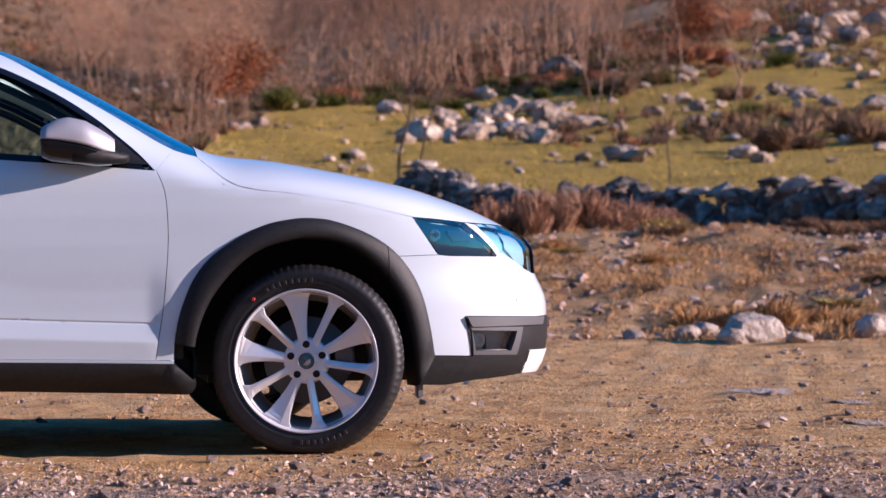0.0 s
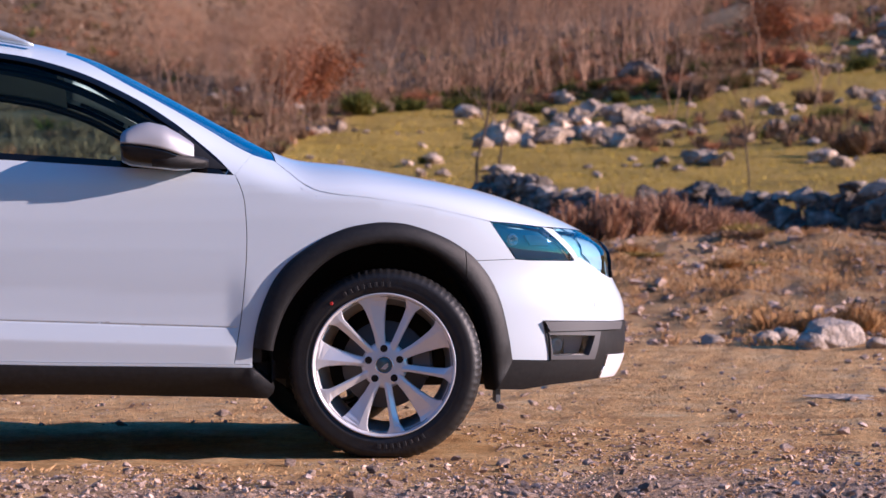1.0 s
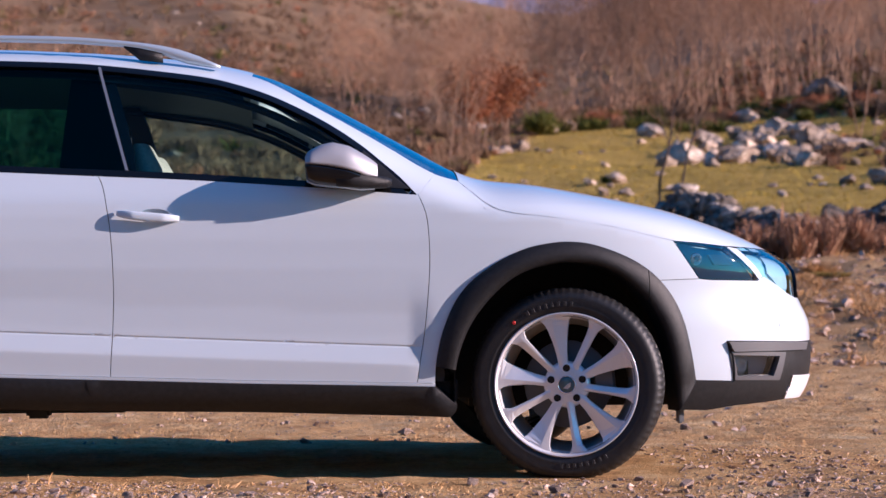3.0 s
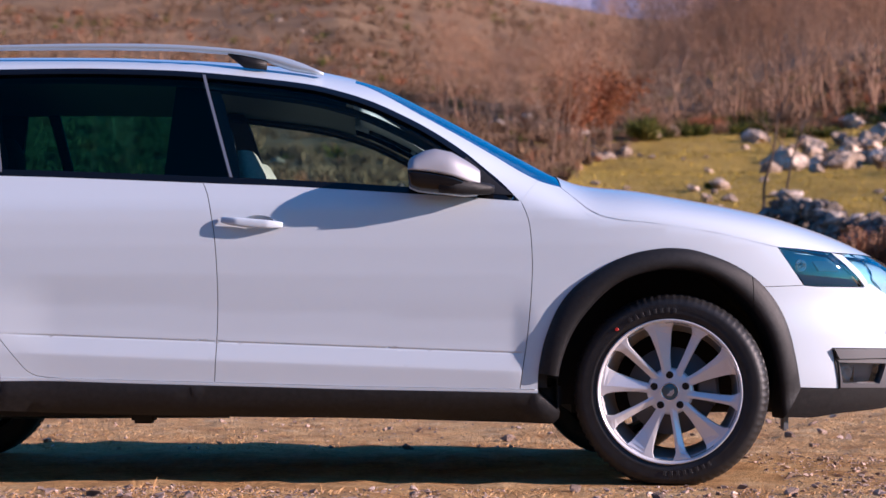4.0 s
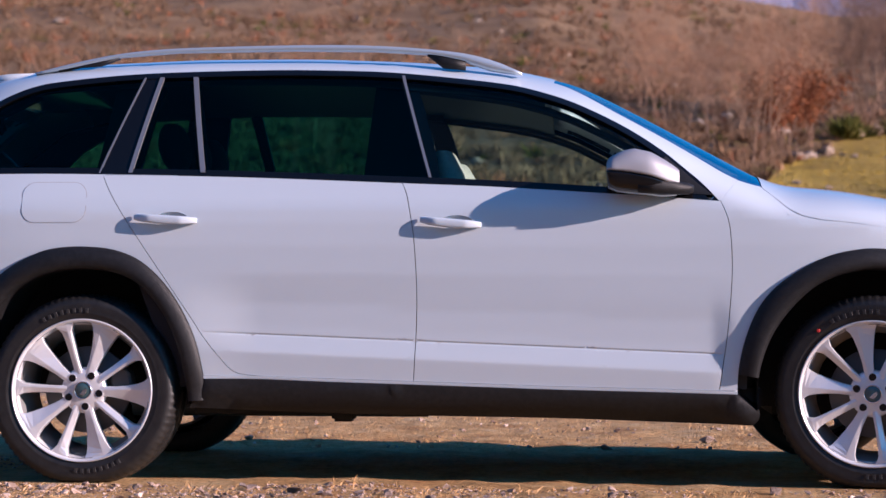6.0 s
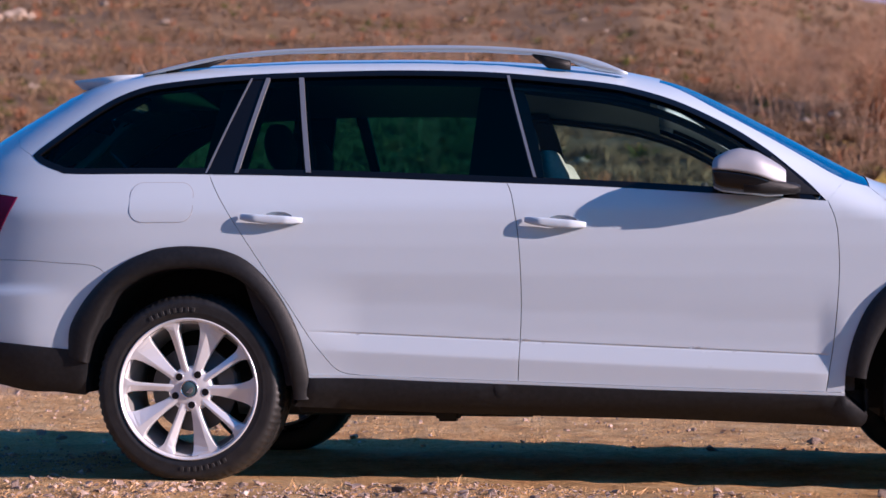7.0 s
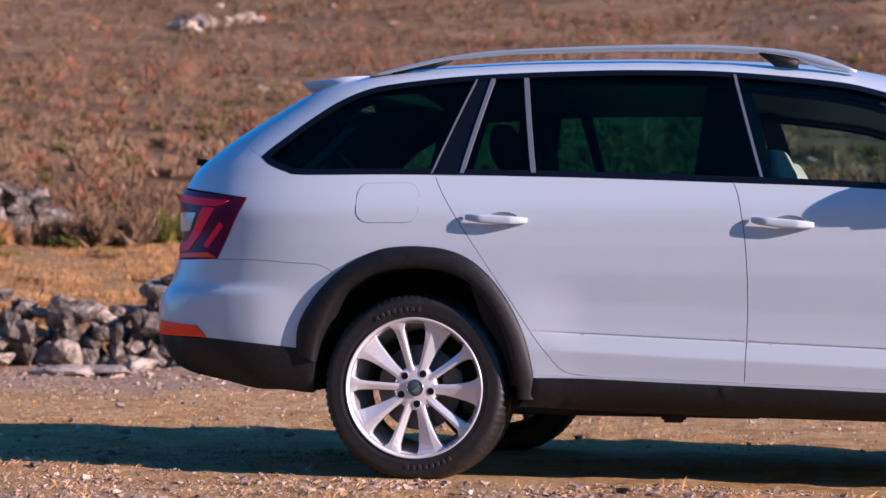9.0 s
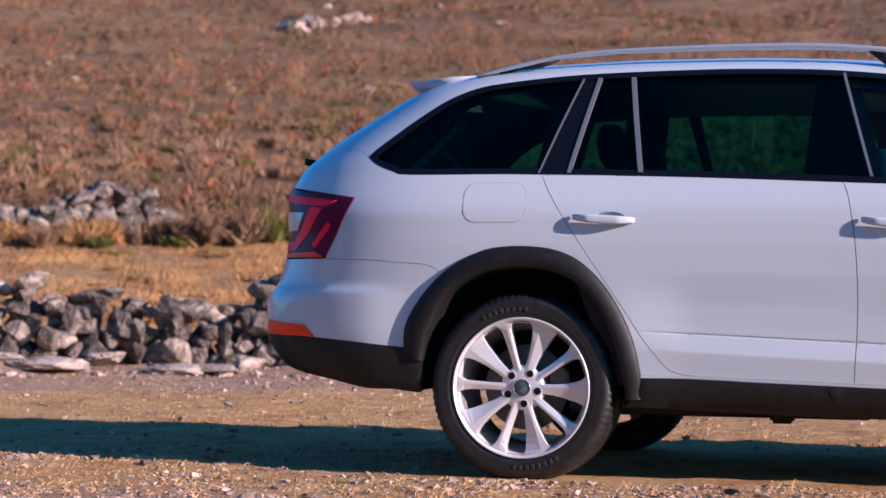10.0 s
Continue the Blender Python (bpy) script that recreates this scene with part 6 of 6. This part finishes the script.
def bush(name, az, r, size, high, mat, label, group, seed):
    shapes = [shrub_shape(500 + seed + i, 130, 520, .5) for i in range(2)]
    V, F, n = [], [], 0
    for k in range(5):
        v, f = shapes[k % 2]
        o = RNG.normal(0, .24, 2) if k else (0, 0)
        s = RNG.uniform(.5, .85)
        V.append(v * (s * .8, s * .8, s) + (o[0], o[1], 0))
        F.append(f + n)
        n += len(v)
    x, y = place(az, r)
    ob = part(name, mesh_from(name, np.concatenate(V) * (size, size, high), np.concatenate(F), mat), None)
    ob.location = (x, y, float(ground_z(x, y)) - .03)
    return tagged(ob, label, "bush", group)


def build_bushes():
    for i, (az, r, s, h) in enumerate([(11.6, 28.5, .8, .55), (12.3, 28.2, .9, .65), (13.1, 28, .95, .7), (13.9, 28, .9, .68), (14.7, 28.3, .9, .6), (15.4, 29, .8, .5), (12.7, 31, 1.0, .75), (14.2, 31, 1.0, .7), (15.9, 31, .8, .5), (10.8, 30, .8, .5), (16.6, 31.5, .6, .4)]):
        bush("bush", az, r, s, h * 1.25, CROWN_TWIG, "purple-brown bare bush in front of the stone wall", "bushes along the wall", i)
    for i, (az, r, s, h) in enumerate([(20.9, 27, .8, .3), (20.2, 28, .7, .25), (22.3, 28, .8, .35), (16.0, 20.9, .35, .16), (21.3, 25, .6, .2)]):
        bush("bush", az, r, s, h, TWIG, "low dark bush on the bank", "bushes on the bank", 20 + i)
    for i, (az, r, s, h) in enumerate([(17.8, 18.0, .5, .32), (17.4, 18.3, .4, .26), (19.5, 18.2, .55, .34), (20.2, 18.5, .5, .28), (21.4, 17.6, .3, .3)]):
        bush("dry_bush", az, r, s, h, FIELD_GRASS, "tall tuft of dry brown grass behind the boulder", "grass tufts on the bank", 40 + i)
    for i, (az, r, s, h, m) in enumerate([(-22.4, 36, 1.3, 1.0, TWIG), (-21.8, 36.5, 1.2, 1.0, TWIG), (-20.95, 37, .9, 1.1, OLIVE), (-24.9, 36.5, .9, .6, TWIG), (-27.9, 36.3, .9, .55, FIELD_GRASS), (-20.4, 37, .6, .6, OLIVE), (-25.6, 36, 1.0, .7, FIELD_GRASS), (-26.4, 36, .9, .6, FIELD_GRASS), (-19.3, 36, .9, .6, TWIG), (-23.1, 35.5, .7, .4, OLIVE), (-29, 36, .8, .5, OLIVE), (-26.9, 35.6, .8, .55, TWIG), (-28.5, 35.8, .9, .5, TWIG), (-23.0, 36.2, 1.1, .9, TWIG), (-25.3, 35.4, .7, .4, OLIVE), (-24.2, 36.2, .6, .5, TWIG)]):
        bush("bush", az, r, s, h, m, {"bare_scrub_twigs": "dark bare bush beside the broken wall", "olive_leaves": "dense green bush beside the broken wall", "brown_field_grass": "orange-brown dry growth before the broken wall"}[m.name], "bushes at the hill foot", 60 + i)
    for i in range(40):
        az, r = (RNG.uniform(-29.5, -17), RNG.uniform(21, 35)) if i < 26 else (RNG.uniform(12, 23.5), RNG.uniform(19, 30))
        bush("dry_bush", az, r, RNG.uniform(.35, .8), RNG.uniform(.10, .24), (FIELD_GRASS, TWIG, STRAW_GREEN)[i % 3], "low dry growth on the rough field", "low growth on the field", 140 + i)
    for i, (az, r, s, h) in enumerate([(8.1, 53.5, .5, .4), (9.9, 88, 1.6, .9), (7.6, 90, 1.4, .9), (11.0, 86, 1.3, .8), (8.8, 92, 1.8, 1.2), (13.2, 88, 1.3, .9), (6.4, 88, 1.3, .8), (14.7, 84, 1.2, .8), (18.8, 66, 1.3, .8), (20.4, 64, 1.2, .7), (19.4, 90, 1.6, 1.0), (16.2, 84, 1.5, 1.0)]):
        bush("bush", az, r, s, h, OLIVE, "dark olive-green bush at the edge of the meadow", "bushes at the meadow edge", 80 + i)
    for i, (az, r, s, h) in enumerate([(19.4, 55, 1.4, 1.0), (20.1, 56, 1.3, .8), (21.4, 60, 1.4, .9), (22.2, 58, 1.4, 1.0), (18.2, 75, 1.6, 1.0), (15.4, 80, 1.6, 1.2), (16.9, 98, 2.0, 1.4), (17.6, 96, 2.0, 1.6)]):
        bush("bush", az, r, s, h, RUST_SCRUB if i > 5 else TWIG, "brown bush on the rocky slope", "bushes on the slope", 100 + i)


def build_undergrowth():
    """Dark growth under the trees along the far edge of the meadow."""
    for i in range(30):
        az = RNG.uniform(6, 16)
        r = float(meadow_end(az)) + RNG.uniform(-2, 5)
        green = i % 5 < 2
        bush("bush", az, r, RNG.uniform(1.2, 2.4), RNG.uniform(.7, 1.5), OLIVE if green else (RUST_SCRUB if i % 5 == 2 else TWIG), "dark green bush under the bare trees" if green else "brown bush under the bare trees", "undergrowth along the meadow", 200 + i)


def limb(V, F, p, q, r0, r1, sides=4):
    """A tapered piece of branch between two points."""
    d = (q - p).normalized()
    u = d.orthogonal().normalized()
    w = d.cross(u)
    n = len(V)
    for c, rad in ((p, r0), (q, r1)):
        for k in range(sides):
            a = 6.2832 * k / sides
            V.append(tuple(c + u * (rad * math.cos(a)) + w * (rad * math.sin(a))))
    for k in range(sides):
        a, b = n + k, n + (k + 1) % sides
        F.append((a, b, b + sides))
        F.append((a, b + sides, a + sides))


def tree_meshes(seed, height, spread, leaf=None, trunks=1, girth=1.0, bark=None):
    """A bare tree: a bent trunk with limbs, and a crown of fine twigs (with leaves where it keeps them)."""
    rg = random.Random(seed)
    tv, tf, cv, cf = [], [], [], []
    tips = []

    def grow(p, d, length, rad, level):
        steps = 4 if level == 0 else 3
        for k in range(steps):
            nd = (d + Vector((rg.gauss(0, .13), rg.gauss(0, .13), rg.gauss(.05, .08)))).normalized()
            q = p + nd * (length / steps)
            r2 = rad * (.80 if level else .82)
            if level < 2:
                limb(tv, tf, p, q, rad, r2, 5 if level == 0 else 4)
            else:
                limb(cv, cf, p, q, rad, r2, 3)
            p, d, rad = q, nd, r2
            if level < 3 and (level > 0 or k > 0):
                for _ in range(2 if level < 2 else 2):
                    a = rg.uniform(0, 6.28)
                    side = Vector((math.cos(a), math.sin(a), rg.uniform(.25, .9))).normalized()
                    grow(p, (d * (1 - spread) + side * spread).normalized(), length * rg.uniform(.42, .62), rad * .55, level + 1)
        tips.append(p)

    for k in range(trunks):
        a = rg.uniform(0, 6.28)
        grow(Vector((0, 0, -.1)), Vector((math.cos(a) * .25 * (trunks > 1), math.sin(a) * .25 * (trunks > 1), 1)).normalized(), height * .80, (height * .0055 + .006) * girth, 0)
    if leaf:
        cv2, cf2 = [], []
        for p in tips:
            if rg.random() < .35:
                continue
            for _ in range(7):
                c = p + Vector((rg.gauss(0, .34), rg.gauss(0, .34), rg.gauss(0, .3)))
                u = Vector((rg.gauss(0, 1), rg.gauss(0, 1), rg.gauss(0, 1))).normalized() * .075
                w = u.orthogonal() * .7
                n = len(cv2)
                cv2 += [tuple(c - u), tuple(c + w), tuple(c + u), tuple(c - w)]
                cf2 += [(n, n + 1, n + 2), (n, n + 2, n + 3)]
        return mesh_from("trunk", tv + cv, tf + [tuple(i + len(tv) for i in f) for f in cf], BARK), mesh_from("crown", cv2, cf2, leaf)
    for p in tips:
        for _ in range(3):
            k = height / 7
            c = p + Vector((rg.gauss(0, .2), rg.gauss(0, .2), rg.gauss(.05, .2))) * k
            u = Vector((rg.gauss(0, .6), rg.gauss(0, .6), rg.gauss(.5, .5))).normalized() * rg.uniform(.1, .32) * k
            w = u.orthogonal().normalized() * .011 * k
            n = len(cv)
            cv += [tuple(c - u), tuple(c + w), tuple(c + u)]
            cf += [(n, n + 1, n + 2)]
    return mesh_from("trunk", tv, tf, bark or BARK), mesh_from("crown", cv, cf, CROWN_TWIG)


def build_trees():
    kinds = []
    for i in range(9):
        a, b = tree_meshes(40 + i, 6.4 + .35 * i, .45 if i % 3 else .62, None, 1 + (i % 4 == 1))
        kinds.append((a, b))

    def put(az, r, k, scale, label, group):
        x, y = place(az, r)
        root = new("tree")
        root.matrix_basis = Matrix.LocRotScale((x, y, float(ground_z(x, y))), Euler((0, 0, RNG.uniform(0, 6.28))), (scale, scale, scale * RNG.uniform(.92, 1.12)))
        tagged(root, label, "tree", group)
        for nm, me in zip(("trunk", "crown"), k):
            part(nm, me, None, root)
        return root

    for i in range(210):
        az = RNG.uniform(.8, 15.5)
        r = meadow_end(min(az, 12.0)) + 2 + 55 * RNG.uniform() ** 1.3 if az > 3 else RNG.uniform(70, 130)
        put(az, r, kinds[int(RNG.integers(9))], RNG.uniform(.7, 1.15) * np.interp(az, [1, 5, 6.5, 9], [.42, .5, .75, 1.0]), "leafless slender tree with pale grey bark on the slope", "bare trees on the slope")
    for i in range(34):
        put(RNG.uniform(14, 24), RNG.uniform(70, 150), kinds[int(RNG.integers(9))], RNG.uniform(.4, .8), "small leafless tree on the rocky slope", "bare trees on the rocky slope")
    for i in range(14):
        put(RNG.uniform(-29, 1), RNG.uniform(60, 110), kinds[int(RNG.integers(9))], RNG.uniform(.3, .5), "small leafless tree in the hillside scrub", "bare trees in the scrub")
    rust = [tree_meshes(90 + i, 3.6, .6, RUST, 2) for i in range(2)]
    for az, r, s, k in ((4.5, 67.5, .62, 0), (4.95, 72, .62, 1), (5.35, 77, .52, 0), (16.9, 97, .7, 0), (18.0, 104, .6, 1)):
        put(az, r, rust[k], s, "tree still holding rust-orange autumn leaves", "rust-leaved trees")
    young = [tree_meshes(97 + i, 2.9, .5, None, 1, 1.35, DARK_BARK) for i in range(2)]
    put(9.33, 45.2, young[0], 1.35, "thin dark leafless sapling behind the wall", "saplings")
    put(9.86, 45.2, young[1], 1.1, "thin dark leafless sapling behind the wall", "saplings")
    put(16.6, 44.5, young[1], .75, "thin dark leafless sapling behind the wall", "saplings")


build_gravel()
build_grass()
build_scrub()
build_bushes()
build_undergrowth()
build_trees()
